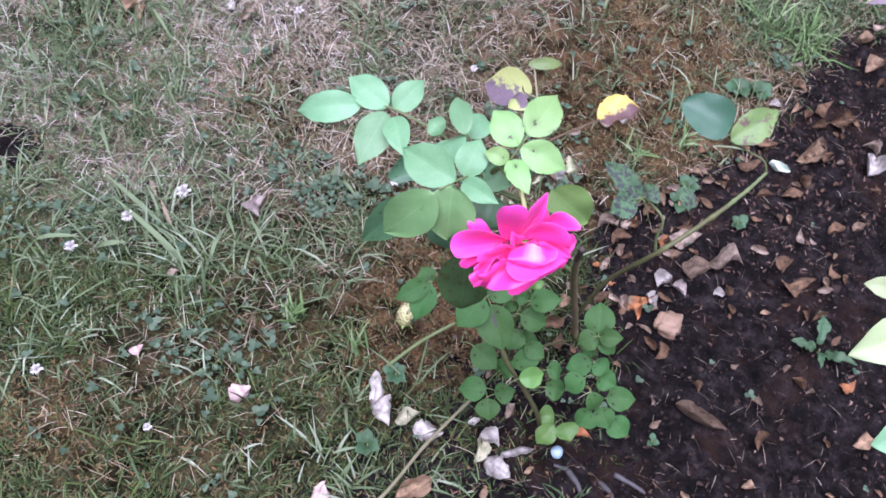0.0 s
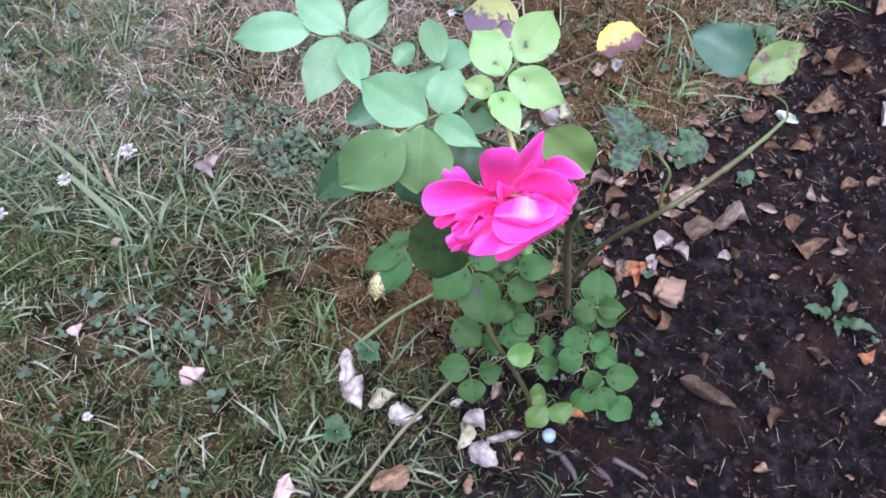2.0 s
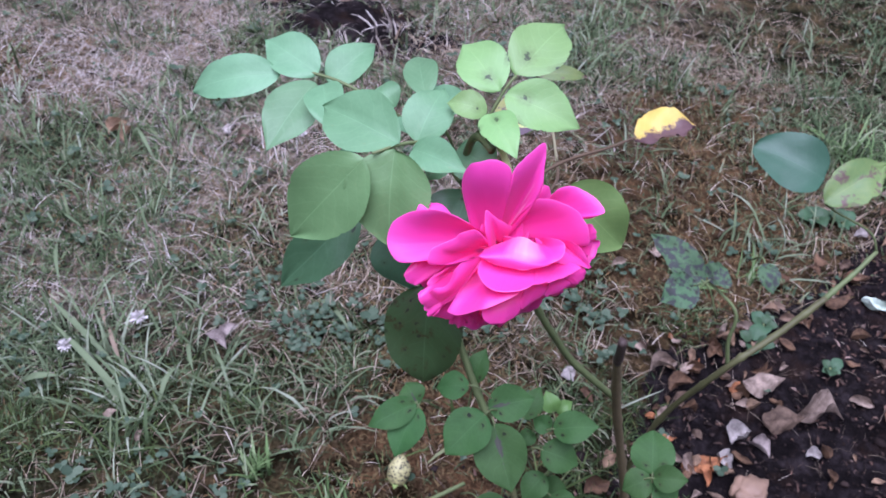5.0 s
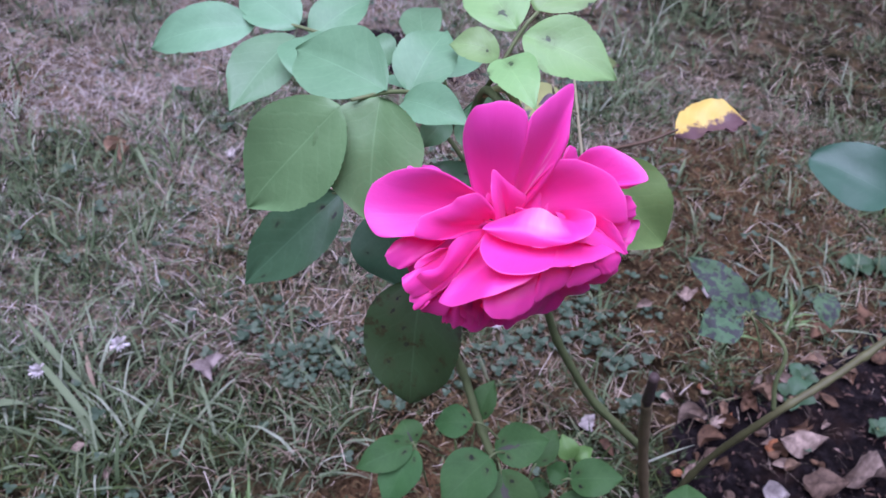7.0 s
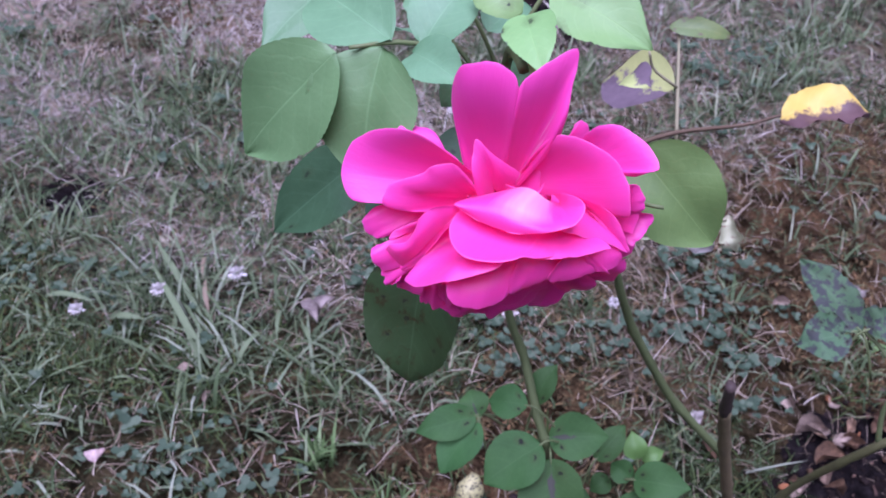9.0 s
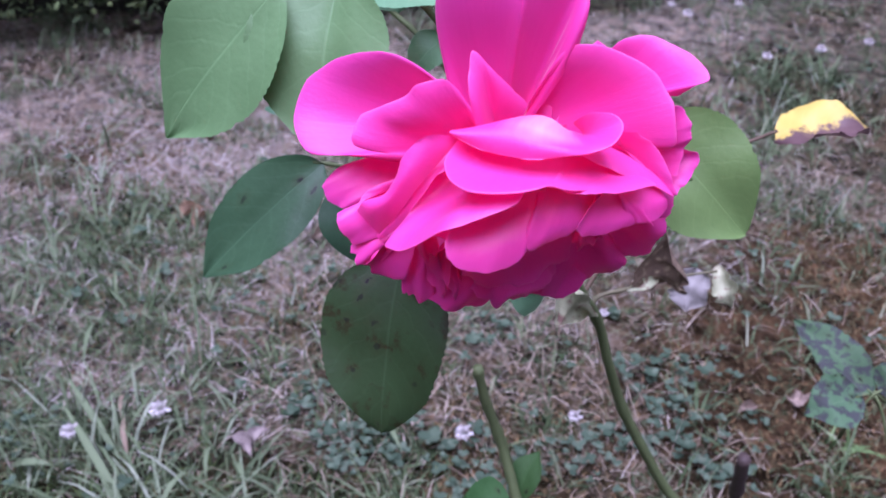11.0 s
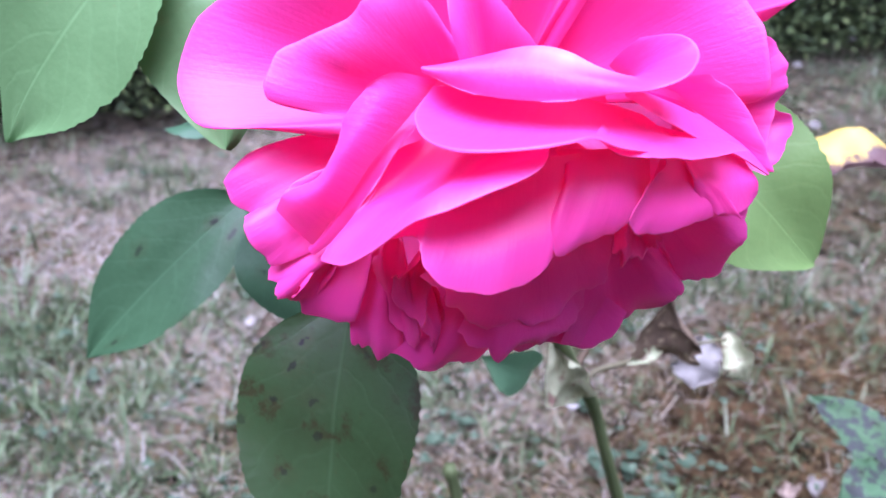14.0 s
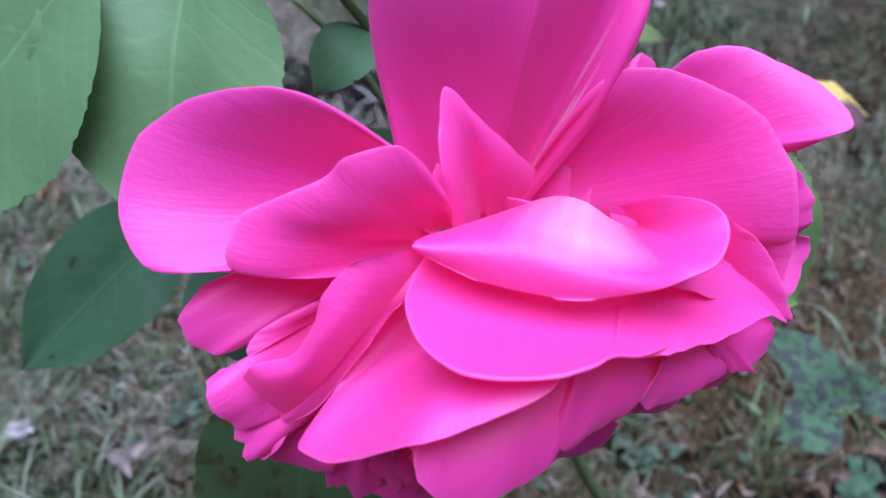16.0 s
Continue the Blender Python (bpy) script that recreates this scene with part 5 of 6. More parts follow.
petal((-3.4, -16, 9.6), [(-4.1, -25.5, 14.5), (-7.5, -27, 11.5), (-10.5, -29, 6.6), (-11.5, -30.5, 2.2), (-13.5, -32, -2.6), (-18.5, -33.6, -6), (-21, -33.4, -9.3)], 0, 0, 0.35, roll=0.35, swell=0,
      mid=[(-2.4, -22.3, 13.8), (-4.3, -25.7, 11.2), (-6.7, -29.2, 6.8), (-8.5, -31.6, 2.2), (-10.7, -33, -2.8), (-14.8, -34.1, -7.2), (-17.6, -33.4, -11.6)],
      base=[(-1, -17, 12), (-1.5, -21, 9), (-3.5, -25, 4.5), (-6, -28, -0.5), (-8.5, -29.5, -5.5), (-11.5, -30.8, -10.5), (-14.5, -31.6, -15)])
petal((-6, -12, 5.7), [(-1.2, -18, 8.5), (-2.6, -22, 4.8), (-5.8, -26.6, -2.8), (-9.6, -29.6, -10.4), (-14.5, -32, -16.2)], 0, 0, 0.3, roll=0.3, swell=0,
      mid=[(-3.5, -18.2, 8.2), (-5.4, -23.3, 4.2), (-8.2, -27.8, -3), (-11.4, -30.6, -10), (-15.2, -32.3, -15.6)],
      base=[(-6, -17, 7), (-8.5, -22, 2), (-11, -26, -5), (-13.5, -29, -11), (-16, -31.5, -15.5)])
petal((-13.5, -10.2, -5.2), [(-22.9, -29.4, -9), (-24.3, -32.3, -10), (-25.6, -35, -10.9), (-25, -36.9, -12.4), (-22.9, -36.3, -16), (-20.7, -35, -18.3), (-17, -31.9, -17.2), (-15.5, -28.5, -15.4)], 1.0, 0.6, 0.6, pleat=0.3)
petal((-0.4, -9.7, 3.5), [(-5.5, -23.6, -0.6), (-7.5, -29, -7.3), (-9.1, -34, -11.5), (-8.7, -37.2, -12.9), (-3.8, -37.6, -12.1), (2.3, -37.8, -8), (9, -37.7, -2), (13.5, -34.8, 0.4), (17.6, -31.7, 3.1), (21.1, -27.9, 5.6), (22, -24.8, 7.5), (19.8, -20.5, 8.1)], 2.6, -0.6, 0.4, pleat=0.3, base=[(-5, -14, 2), (-2, -13, 2), (4, -12, 4), (10, -11, 6), (15, -10, 7), (18, -9, 8)])
petal((11.8, -15.1, 1.2), [(2.2, -33.7, -7.8), (8, -35, -5.2), (10.7, -36.5, -8.4), (13.8, -34.1, -12.1), (17.7, -29.7, -13.5), (20.9, -24.4, -12.6), (23.1, -21.2, -9.7), (22.8, -14.7, -7.6)], 1.2, 0.6, 0.5, pleat=0.3, base=[(0, -22, -4), (5, -21, -1), (11, -19, 2), (17, -16, 4), (22, -13, 5)])
petal((26, -2.5, 4.6), [(20.3, -12.8, 0.3), (20.8, -18.3, -2.5), (21.9, -20.8, -5.6), (23.2, -21.1, -9.7), (25.5, -17.4, -8.4), (28.6, -11.8, -6.9), (29.7, -8.4, -6.8), (29.6, 0.3, -9.9)], -1.0, 0.5, 0.5, pleat=0.3, base=[(18, -14, 4.5), (22, -11, 5), (26, -7, 5), (26.6, 3.7, 1.6)])
petal((29.1, 7.2, 1.7), [(31.3, -2.4, 0.8), (29.7, -6.6, -2.5), (29.9, -8.9, -6.7), (33, -4.8, -8.7), (37.4, 2.1, -8.5), (40.6, 9.4, -8.5), (42.5, 15.7, -6.5)], 1.2, 0.4, 0.7, pleat=0.4, base=[(29.2, 2.2, 3), (30.8, 3.4, 3.4), (32.7, 5.9, 3.3), (34.5, 9.2, 2.4), (38.2, 14.7, 1.1)])
petal((32.7, 4, 1.4), [(34, 3.1, -1.4), (36.2, 3.8, -4.8), (38.8, 6.4, -7.8), (41.5, 9.1, -8.5), (38.5, 7.7, -5.2)], -0.9, 0.2, 0.8)
petal((-11, -20.9, -12.3), [(-22, -32.2, -19), (-21.7, -32.9, -22.5), (-20.6, -32.1, -26.8), (-17.6, -29.2, -29.7), (-13.1, -24.4, -31), (-13.5, -22.3, -22.9)], -2.2, 1.3, 1.5, pleat=2.3, swell=0.03, roll=0.4)
petal((-12.1, -26.6, -13.8), [(-16.7, -29.4, -17.9), (-19, -31, -22.4), (-20.1, -31.3, -26.1), (-17.8, -29, -27.1), (-15, -26.6, -21.6)], 1.5, 0.8, 1.5, pleat=2.3, swell=0.03, roll=0.4)
petal((-10.5, -19.5, -12.7), [(-14.4, -22.6, -22.3), (-13, -24.2, -35.2), (-10, -21.3, -38.2), (-6.6, -18.8, -37.7), (-6.8, -18.1, -29.6), (-10.2, -20.3, -20.9)], -1.8, 1.3, 1.5, pleat=2.3, swell=0.03, roll=0.4)
petal((-5.6, -20.7, -13.4), [(-8.8, -23.5, -18.8), (-6.8, -24.2, -24.3), (-4.5, -21.8, -31.7), (-3, -20.2, -35.1), (-2.1, -19.1, -34.2), (-2.5, -20, -28.7), (-4, -20.1, -20.7)], -1.8, 0.8, 1.5, pleat=2.3, swell=0.03, roll=0.4)
petal((-0.3, -19.8, -13.1), [(0.1, -21.5, -14.1), (-1.8, -24.2, -18.7), (-2.3, -25.3, -22.2), (-1.2, -22.7, -27.9), (-0.2, -21.6, -27.1), (0.8, -20.7, -20.2)], 1.5, 0.6, 1.5, pleat=2.3, swell=0.03, roll=0.4)
petal((-2.4, -17.3, -19.9), [(-1.2, -21.2, -27.6), (-0.2, -18.4, -35.1), (0.9, -16.8, -38), (1.4, -15.4, -34.1), (0.1, -16.8, -28.5)], -1.2, 0.5, 1.5, pleat=2.3, swell=0.03, roll=0.4)
petal((6.7, -5.8, -17.5), [(-7.5, -19.3, -37.5), (-2.5, -17.2, -41.7), (2.2, -12.7, -41.6), (6, -7.8, -39.7), (8.8, -3.2, -41.8), (12.8, 3.3, -42), (18.8, 14.2, -43.8), (20.2, 17.1, -36.1)], -2.7, 1.3, 1.5, pleat=2.3, swell=0.03, roll=0.4)
petal((12.5, -9, -7.1), [(2.3, -25.1, -15.8), (5.6, -22.7, -22), (8.8, -17.6, -28.1), (13.2, -12.8, -29.3), (19, -5.7, -28.4), (22.4, 0.8, -23.6), (23.8, 2.5, -15.7)], -2.4, 0.8, 1.5, pleat=2.3, swell=0.03, roll=0.4)
petal((11.6, -6.5, -12.9), [(2.7, -14.4, -31.6), (7.6, -9.8, -36), (13.4, -4.2, -37.3), (19.2, 1.3, -34.6), (22.3, 5.5, -26.8)], -2.1, 0.8, 1.5, pleat=2.3, swell=0.03, roll=0.4)
petal((17.9, 9, -16.3), [(13, 5.8, -42.5), (18.9, 15.5, -44.1), (22.8, 19.1, -40.2), (26.8, 22.3, -34.8), (29.3, 23.8, -30.6), (27.8, 20.5, -23.5)], -2.1, 1.1, 1.5, pleat=2.3, swell=0.03, roll=0.4)
petal((22.8, 9, -10.6), [(21.6, 4.7, -16.3), (24, 4.8, -20.8), (27.5, 8.4, -18.8), (28.5, 9.5, -15.9)], -0.9, 0.5, 1.5, pleat=2.3, swell=0.03, roll=0.4)
petal((24, 13.8, -10.6), [(26.4, 14.2, -19), (29.1, 19.5, -26.4), (31, 22.4, -30.3), (34.7, 26.4, -27.8), (37, 26.7, -20.9), (38, 27.1, -14.9)], -1.8, 1.1, 1.5, pleat=2.3, swell=0.03, roll=0.4)
petal((-17.9, -0.6, -2.4), [(-31.2, -14.1, -5.8), (-36, -21.3, -5.8), (-37.7, -25.1, -8.1), (-37.7, -28.3, -11.2), (-34.5, -28.1, -14.3), (-31.4, -26.8, -15.3), (-28, -22.2, -13.9), (-22.8, -14.5, -9)], 1.5, 0.8, 0.5)
petal((-16.1, -8.8, -9), [(-19.8, -17.3, -5.8), (-22.4, -22.3, -6.8), (-24.5, -26.4, -9), (-24.7, -27.9, -11.3), (-23.7, -27.1, -13.2), (-19.5, -22.2, -14)], 1.0, 0.4, 0.5)
petal((-20.7, 2.3, -1.2), [(-26.9, 4, 6), (-35.4, 5.4, 12.9), (-44, -1.9, 14.6), (-43.7, -5.2, 11.1), (-38.8, -5.9, 7)], 1.0, 0.5, 0.4)
petal((3.3, 18.7, -0.2), [(15.7, 30.3, 12.1), (10.7, 32.9, 23.9), (7.4, 30, 24.9), (8.6, 27.8, 15.7)], 1.0, 0.4, 0.4)
petal((-10.4, -6.3, -28.6), [(-18.1, -14.8, -32), (-13.3, -16.7, -40.2), (-6.6, -13.4, -42), (-2.3, -7, -38.4)], -1, 0.3, 0.4)
petal((17.7, 28.6, -12.5), [(22.3, 18.8, -24.6), (28.7, 22.5, -25.5), (34.3, 28.2, -22.3), (36.9, 34.2, -15.2)], -1, 0.3, 0.4)
petal((-7.5, -1.3, -8.2), [(-16.4, -5.5, 5.5), (-13.4, -11, -0), (-8.9, -12.5, -5.2), (-3.5, -9.2, -7.7)], -1, 0.3, 0.4)
petal((-5, 17.2, -17.8), [(-24.8, -9.5, -18.4), (-24.1, -17.8, -28.3), (-17.7, -18.5, -36.3), (-9.7, -11.4, -39.8), (-1.9, -0.9, -42)], -2, 0.5, 0.6)
petal((-5, 17.2, -17.8), [(-6.2, 0.5, -39.4), (2.1, 6, -43.8), (11.7, 14.6, -44.4), (19.7, 22.1, -38.5), (24.3, 28, -31.6)], -2, 0.5, 0.6)
petal((-5.8, 18.2, -15.4), [(30, 27.7, -25), (37, 31.8, -17), (35.3, 35.4, -7.1), (26.9, 35.5, 2.1), (10.8, 29.5, 2.8)], -1, 0.5, 0.6)
petal((-9.2, 15.9, -15.5), [(-29.1, 0.4, -1.9), (-36.9, -11.2, -8.2), (-36.5, -16, -16.6), (-31.7, -17.9, -24.7), (-22.8, -11.9, -28.8)], -1, 0.5, 0.6)
petal((-0.6, 12.7, -3.6), [(-12.2, -7.9, -2.9), (-3.6, -13.3, -12.2), (6.4, -10.4, -15.8), (12.7, -2.3, -11.5), (15.8, 9.1, -5.1)], -1, 0.3, 0.5)
petal((4.6, 16.6, -2.7), [(5, -1.9, -7.1), (13, -2.3, -14.1), (20.5, 2.1, -14.9), (25.5, 10.5, -11), (28.3, 20.6, -4.1)], -1, 0.3, 0.5)
petal((4, 12, -2), [(-7, 3, 8.5), (-2, 1.5, 10.5), (4, 1, 11.5), (10, 2, 12.5), (16, 4.5, 13)], 0.5, 0.3, 0.3, base=[(-8, 10, -2), (-2, 12, -3), (4, 12.5, -3), (10, 13, -2), (17, 13, -1)])
petal((3, 8, -3), [(-9, -7, 7), (-5, -10, 9), (1, -9, 9.5), (7, -4, 10), (12, 3, 11), (11, 10, 12)], 1, 0.3, 0.4)
petal((-0.5, 15.8, -7.3), [(16.2, 19.6, 7.3), (6.8, 19.7, 15.2), (-3.9, 15.4, 15.4), (-8.8, 7.1, 7.1)], 0.5, 0.2, 0.3)
petal((-6.4, 9.5, -2.6), [(0.2, 9.6, 5.8), (-3.1, 9.2, 13), (-8.9, 8.4, 17.9), (-11.4, 3.5, 12.7), (-11.3, -0.5, 3.9)], 1, 0.3, 0.4)
petal((-6.4, 9.5, -2.6), [(6.9, 13.4, 4.9), (5.5, 14.8, 10.9), (0.1, 14.6, 16.3), (-4.3, 10.9, 15), (-6.3, 4.3, 6.4)], 1, 0.3, 0.4)


# ---- litter on the lawn and the soil ----
LITTER = {
    "PALE": ((0.30, 0.235, 0.185), (0.17, 0.128, 0.10), "pale dried leaf, curled", "dry leaf"),
    "PETAL": ((0.56, 0.43, 0.41), (0.42, 0.30, 0.28), "faded pale pink fallen rose petal", "fallen petal"),
    "WHITE": ((0.42, 0.39, 0.36), (0.28, 0.25, 0.23), "whitish withered fallen petal", "fallen petal"),
    "GREENISH": ((0.46, 0.44, 0.32), (0.34, 0.34, 0.22), "pale greenish withered leaf", "dry leaf"),
    "MINT": ((0.50, 0.58, 0.50), (0.38, 0.47, 0.38), "pale mint-green fallen leaf on the soil", "fallen leaf"),
    "GREY": ((0.34, 0.29, 0.265), (0.20, 0.165, 0.15), "grey shrivelled leaf on the soil", "dry leaf"),
    "TAN": ((0.30, 0.205, 0.130), (0.18, 0.120, 0.080), "tan dried leaf lying on the ground", "dry leaf"),
    "ORANGE": ((0.36, 0.155, 0.065), (0.21, 0.085, 0.042), "orange-brown dead leaf on the soil", "dry leaf"),
    "GREYBROWN": ((0.17, 0.12, 0.085), (0.095, 0.065, 0.046), "grey-brown rolled dead leaf on the soil", "dry leaf"),
    "BROWN": ((0.15, 0.09, 0.052), (0.075, 0.047, 0.031), "brown dead leaf on the soil", "dry leaf"),
}
LITTER_MATS = {k: litter_material("litter_" + k.lower(), v[0], v[1]) for k, v in LITTER.items()}
PALE, PETAL, WHITE, GREENISH, MINT, GREY, TAN, ORANGE, GREYBROWN, BROWN = LITTER


def litter(x, y, size, turn, sort, curl):
    """One fallen leaf or petal, curled, resting on the ground."""
    a = radians(turn)
    rnd = random.Random(int(x * 1000) * 7 + int(y * 1000))
    d = Vector((math.cos(a), math.sin(a), rnd.uniform(-0.1, 0.25)))
    base = Vector((0, 0, 0)) - d * size / 2
    face = (rnd.uniform(-0.4, 0.4), rnd.uniform(-0.6, 0.2), 1)
    petal_like = LITTER[sort][3] == "fallen petal"
    wide = 0.25 if curl >= 1 else rnd.uniform(0.62, 0.85) if petal_like else rnd.uniform(0.40, 0.62)
    bm = blade_mesh(base, base + d * size, size * wide, face, rnd.uniform(-0.3, 0.3) * size, rnd.uniform(0.05, 0.35), 0, 0.8 if petal_like else 0.2, (curl + 0.15) * rnd.choice((1, 1, -0.8)), 10, 20, rag=0.7 if petal_like else 0.5)
    twist = rnd.uniform(-1.2, 1.2) / size
    for v in bm.verts:
        q = Matrix.Rotation(twist * v.co.dot(d), 3, d)
        v.co = q @ v.co
    low = min(v.co.z for v in bm.verts)
    name = "fallen_petal" if petal_like else "dry_leaf"
    ob = part(name, bm, LITTER_MATS[sort])
    lift = 0.008 + 0.012 * (1 - soil_at(x, y))
    ob.location = (x, y, height_at(x, y) - low + lift * 0.5)
    tagged(ob, LITTER[sort][2], LITTER[sort][3], "fallen leaves and petals")


litter(1.107, 2.200, 0.049, 86, WHITE, 0.6)
litter(0.946, 2.104, 0.042, -8, MINT, 0.3)
litter(0.316, 1.243, 0.035, 61, PETAL, 0.5)
litter(0.137, 1.237, 0.022, 52, PETAL, 0.4)
litter(0.485, 1.350, 0.049, 108, WHITE, 0.6)
litter(0.512, 1.317, 0.042, -35, WHITE, 0.6)
litter(0.549, 1.329, 0.042, 49, GREENISH, 0.5)
litter(0.587, 1.317, 0.045, 17, WHITE, 0.7)
litter(0.665, 1.333, 0.043, 100, GREENISH, 0.6)
litter(0.673, 1.353, 0.033, 6, WHITE, 0.7)
litter(0.702, 1.321, 0.046, -21, WHITE, 0.6)
litter(0.717, 1.358, 0.053, 35, WHITE, 1.2)
litter(0.106, 1.379, 0.020, 28, PALE, 0.5)
litter(0.159, 1.370, 0.018, 115, PALE, 0.5)
litter(0.489, 1.169, 0.037, 100, PETAL, 0.4)
litter(0.606, 1.238, 0.064, 57, TAN, 0.5)
litter(0.795, 1.691, 0.062, 39, ORANGE, 0.3)
litter(0.817, 1.709, 0.026, -33, WHITE, 0.4)
litter(0.829, 1.841, 0.061, 40, PALE, 0.5)
litter(0.825, 1.747, 0.032, 59, WHITE, 0.6)
litter(0.853, 1.745, 0.032, -33, GREY, 0.5)
litter(0.867, 1.801, 0.063, 39, GREYBROWN, 0.4)
litter(0.911, 1.842, 0.060, 23, PALE, 0.8)
litter(0.961, 1.906, 0.035, 3, PALE, 0.5)
litter(1.006, 1.890, 0.039, 80, BROWN, 0.4)
litter(1.033, 1.859, 0.064, 34, BROWN, 0.5)
litter(0.951, 1.536, 0.087, -1, GREYBROWN, 1.0)
litter(0.993, 2.158, 0.074, 55, TAN, 0.7)
litter(0.992, 2.297, 0.055, 68, BROWN, 0.4)
litter(0.733, 1.804, 0.039, 51, BROWN, 0.4)
litter(0.700, 1.820, 0.039, 40, PALE, 0.9)
litter(0.723, 1.739, 0.032, 85, PALE, 0.5)
litter(0.891, 2.080, 0.055, 51, BROWN, 0.4)
litter(1.155, 1.707, 0.032, 55, ORANGE, 0.4)
litter(1.048, 1.463, 0.022, 27, TAN, 0.5)
litter(0.918, 1.778, 0.021, 28, WHITE, 0.5)
litter(0.699, 1.278, 0.026, 104, TAN, 0.5)
litter(0.683, 1.411, 0.031, 85, PALE, 0.5)
litter(0.629, 1.455, 0.019, 87, PALE, 0.4)
litter(0.640, 1.370, 0.019, 38, WHITE, 0.4)
litter(0.795, 1.430, 0.029, 27, ORANGE, 0.4)
litter(1.001, 1.785, 0.019, 28, TAN, 0.3)
litter(0.805, 1.820, 0.021, 50, BROWN, 0.3)
litter(0.740, 1.676, 0.037, 59, BROWN, 0.5)
litter(0.759, 1.680, 0.028, -8, PALE, 0.5)
litter(0.686, 1.634, 0.028, 86, TAN, 0.4)
litter(0.688, 1.588, 0.036, 49, BROWN, 0.4)
litter(0.706, 1.556, 0.031, 102, BROWN, 0.4)
litter(0.856, 1.624, 0.033, 91, BROWN, 0.3)
litter(1.076, 2.017, 0.040, 49, BROWN, 0.3)
litter(1.081, 1.866, 0.029, 28, PALE, 0.4)
litter(0.984, 2.053, 0.041, 40, BROWN, 0.4)
litter(1.034, 2.287, 0.051, 30, BROWN, 0.5)
litter(1.063, 2.472, 0.058, 61, TAN, 0.4)
litter(1.032, 2.549, 0.047, 43, TAN, 0.5)
litter(0.575, 1.984, 0.027, 53, PALE, 0.5)
litter(0.806, 2.067, 0.042, 61, BROWN, 0.4)
litter(0.591, 1.740, 0.025, 83, WHITE, 0.4)
litter(0.625, 1.713, 0.030, -31, BROWN, 0.4)
litter(-0.275, 1.844, 0.037, 109, TAN, 0.5)
litter(0.616, 2.042, 0.025, 76, PALE, 0.4)
litter(-0.147, 1.955, 0.024, 124, WHITE, 0.5)
litter(0.619, 2.036, 0.032, 28, PALE, 0.5)
litter(0.644, 2.062, 0.028, 100, WHITE, 0.5)
litter(1.198, 1.623, 0.040, 45, TAN, 0.4)
litter(1.121, 1.788, 0.028, 71, BROWN, 0.3)
litter(0.620, 2.045, 0.027, 37, PALE, 0.5)
litter(-0.104, 1.948, 0.044, 72, PALE, 0.6)
litter(-0.302, 1.851, 0.039, 74, TAN, 0.6)
litter(0.899, 2.251, 0.024, 30, WHITE, 0.5)
litter(0.909, 2.141, 0.043, 30, BROWN, 0.4)
litter(0.744, 1.340, 0.016, 56, TAN, 0.4)
litter(0.734, 1.409, 0.020, 75, PALE, 0.4)
litter(0.730, 1.841, 0.026, 60, PALE, 0.4)
litter(0.748, 1.626, 0.031, 49, BROWN, 0.4)
litter(0.779, 1.666, 0.031, 92, BROWN, 0.4)
litter(0.752, 1.888, 0.030, 85, BROWN, 0.3)


def scattered_litter():
    """Smaller brown leaves strewn over the leafy corner of the bed."""
    rnd = random.Random(12)
    for _ in range(160):
        x, y = 0.88 + rnd.gauss(0, 0.2), 2.08 + rnd.gauss(0, 0.25)
        if soil_at(x, y) > 0.3 and x < 1.35:
            litter(x, y, rnd.uniform(0.010, 0.034), rnd.uniform(0, 360), rnd.choice((BROWN, BROWN, GREYBROWN, TAN, BROWN, BROWN, PALE)), rnd.uniform(0.2, 0.9))
    for _ in range(60):
        x, y = rnd.uniform(0.62, 0.86), rnd.uniform(1.62, 1.98)
        if soil_at(x, y) > 0.25:
            litter(x, y, rnd.uniform(0.012, 0.032), rnd.uniform(0, 360), rnd.choice((BROWN, TAN, ORANGE, BROWN, PALE, GREYBROWN)), rnd.uniform(0.4, 1.1))
    for _ in range(14):
        x, y = rnd.uniform(0.66, 1.2), rnd.uniform(1.2, 1.75)
        if soil_at(x, y) > 0.6:
            litter(x, y, rnd.uniform(0.010, 0.022), rnd.uniform(0, 360), rnd.choice((BROWN, GREYBROWN, TAN)), rnd.uniform(0.2, 0.9))


scattered_litter()


# ---- small things: clover heads, tufts, weeds, bark, a stone and cut stalks ----
def clover_flower(x, y, r):
    """A white clover head: a ball of narrow florets on a short stalk."""
    v, q = [], []
    z = height_at(x, y) + 0.022 + r
    for k in range(46):
        h = 1 - 1.7 * (k + 0.5) / 46
        a = k * 2.4
        s = math.sqrt(max(0, 1 - h * h))
        d = Vector((s * math.cos(a), s * math.sin(a), h + 0.15)).normalized()
        side = d.orthogonal().normalized()
        side.rotate(Matrix.Rotation(k * 1.3, 3, d))
        i, w = len(v), r * 0.16
        v += [tuple(d * r * 0.2 - side * w * 0.6), tuple(d * r * 0.2 + side * w * 0.6), tuple(d * r * (0.95 + 0.2 * math.sin(k * 7)) + side * w), tuple(d * r * (0.95 + 0.2 * math.sin(k * 7)) - side * w)]
        q.append((i, i + 1, i + 2, i + 3))
    head = part("clover_flower", mesh_arrays("clover_flower", v, q), clover_white, smooth=False)
    head.location = (x, y, z)
    tagged(head, "small white clover flower head standing in the lawn", "clover flower", "clover flowers")
    part("stalk", tube([(0, 0, 0), (0.001, 0.001, -0.5 * r), (0.002, 0, -r - 0.024)], 0.0008, 0.0009, 5, 5), stem_green, head)


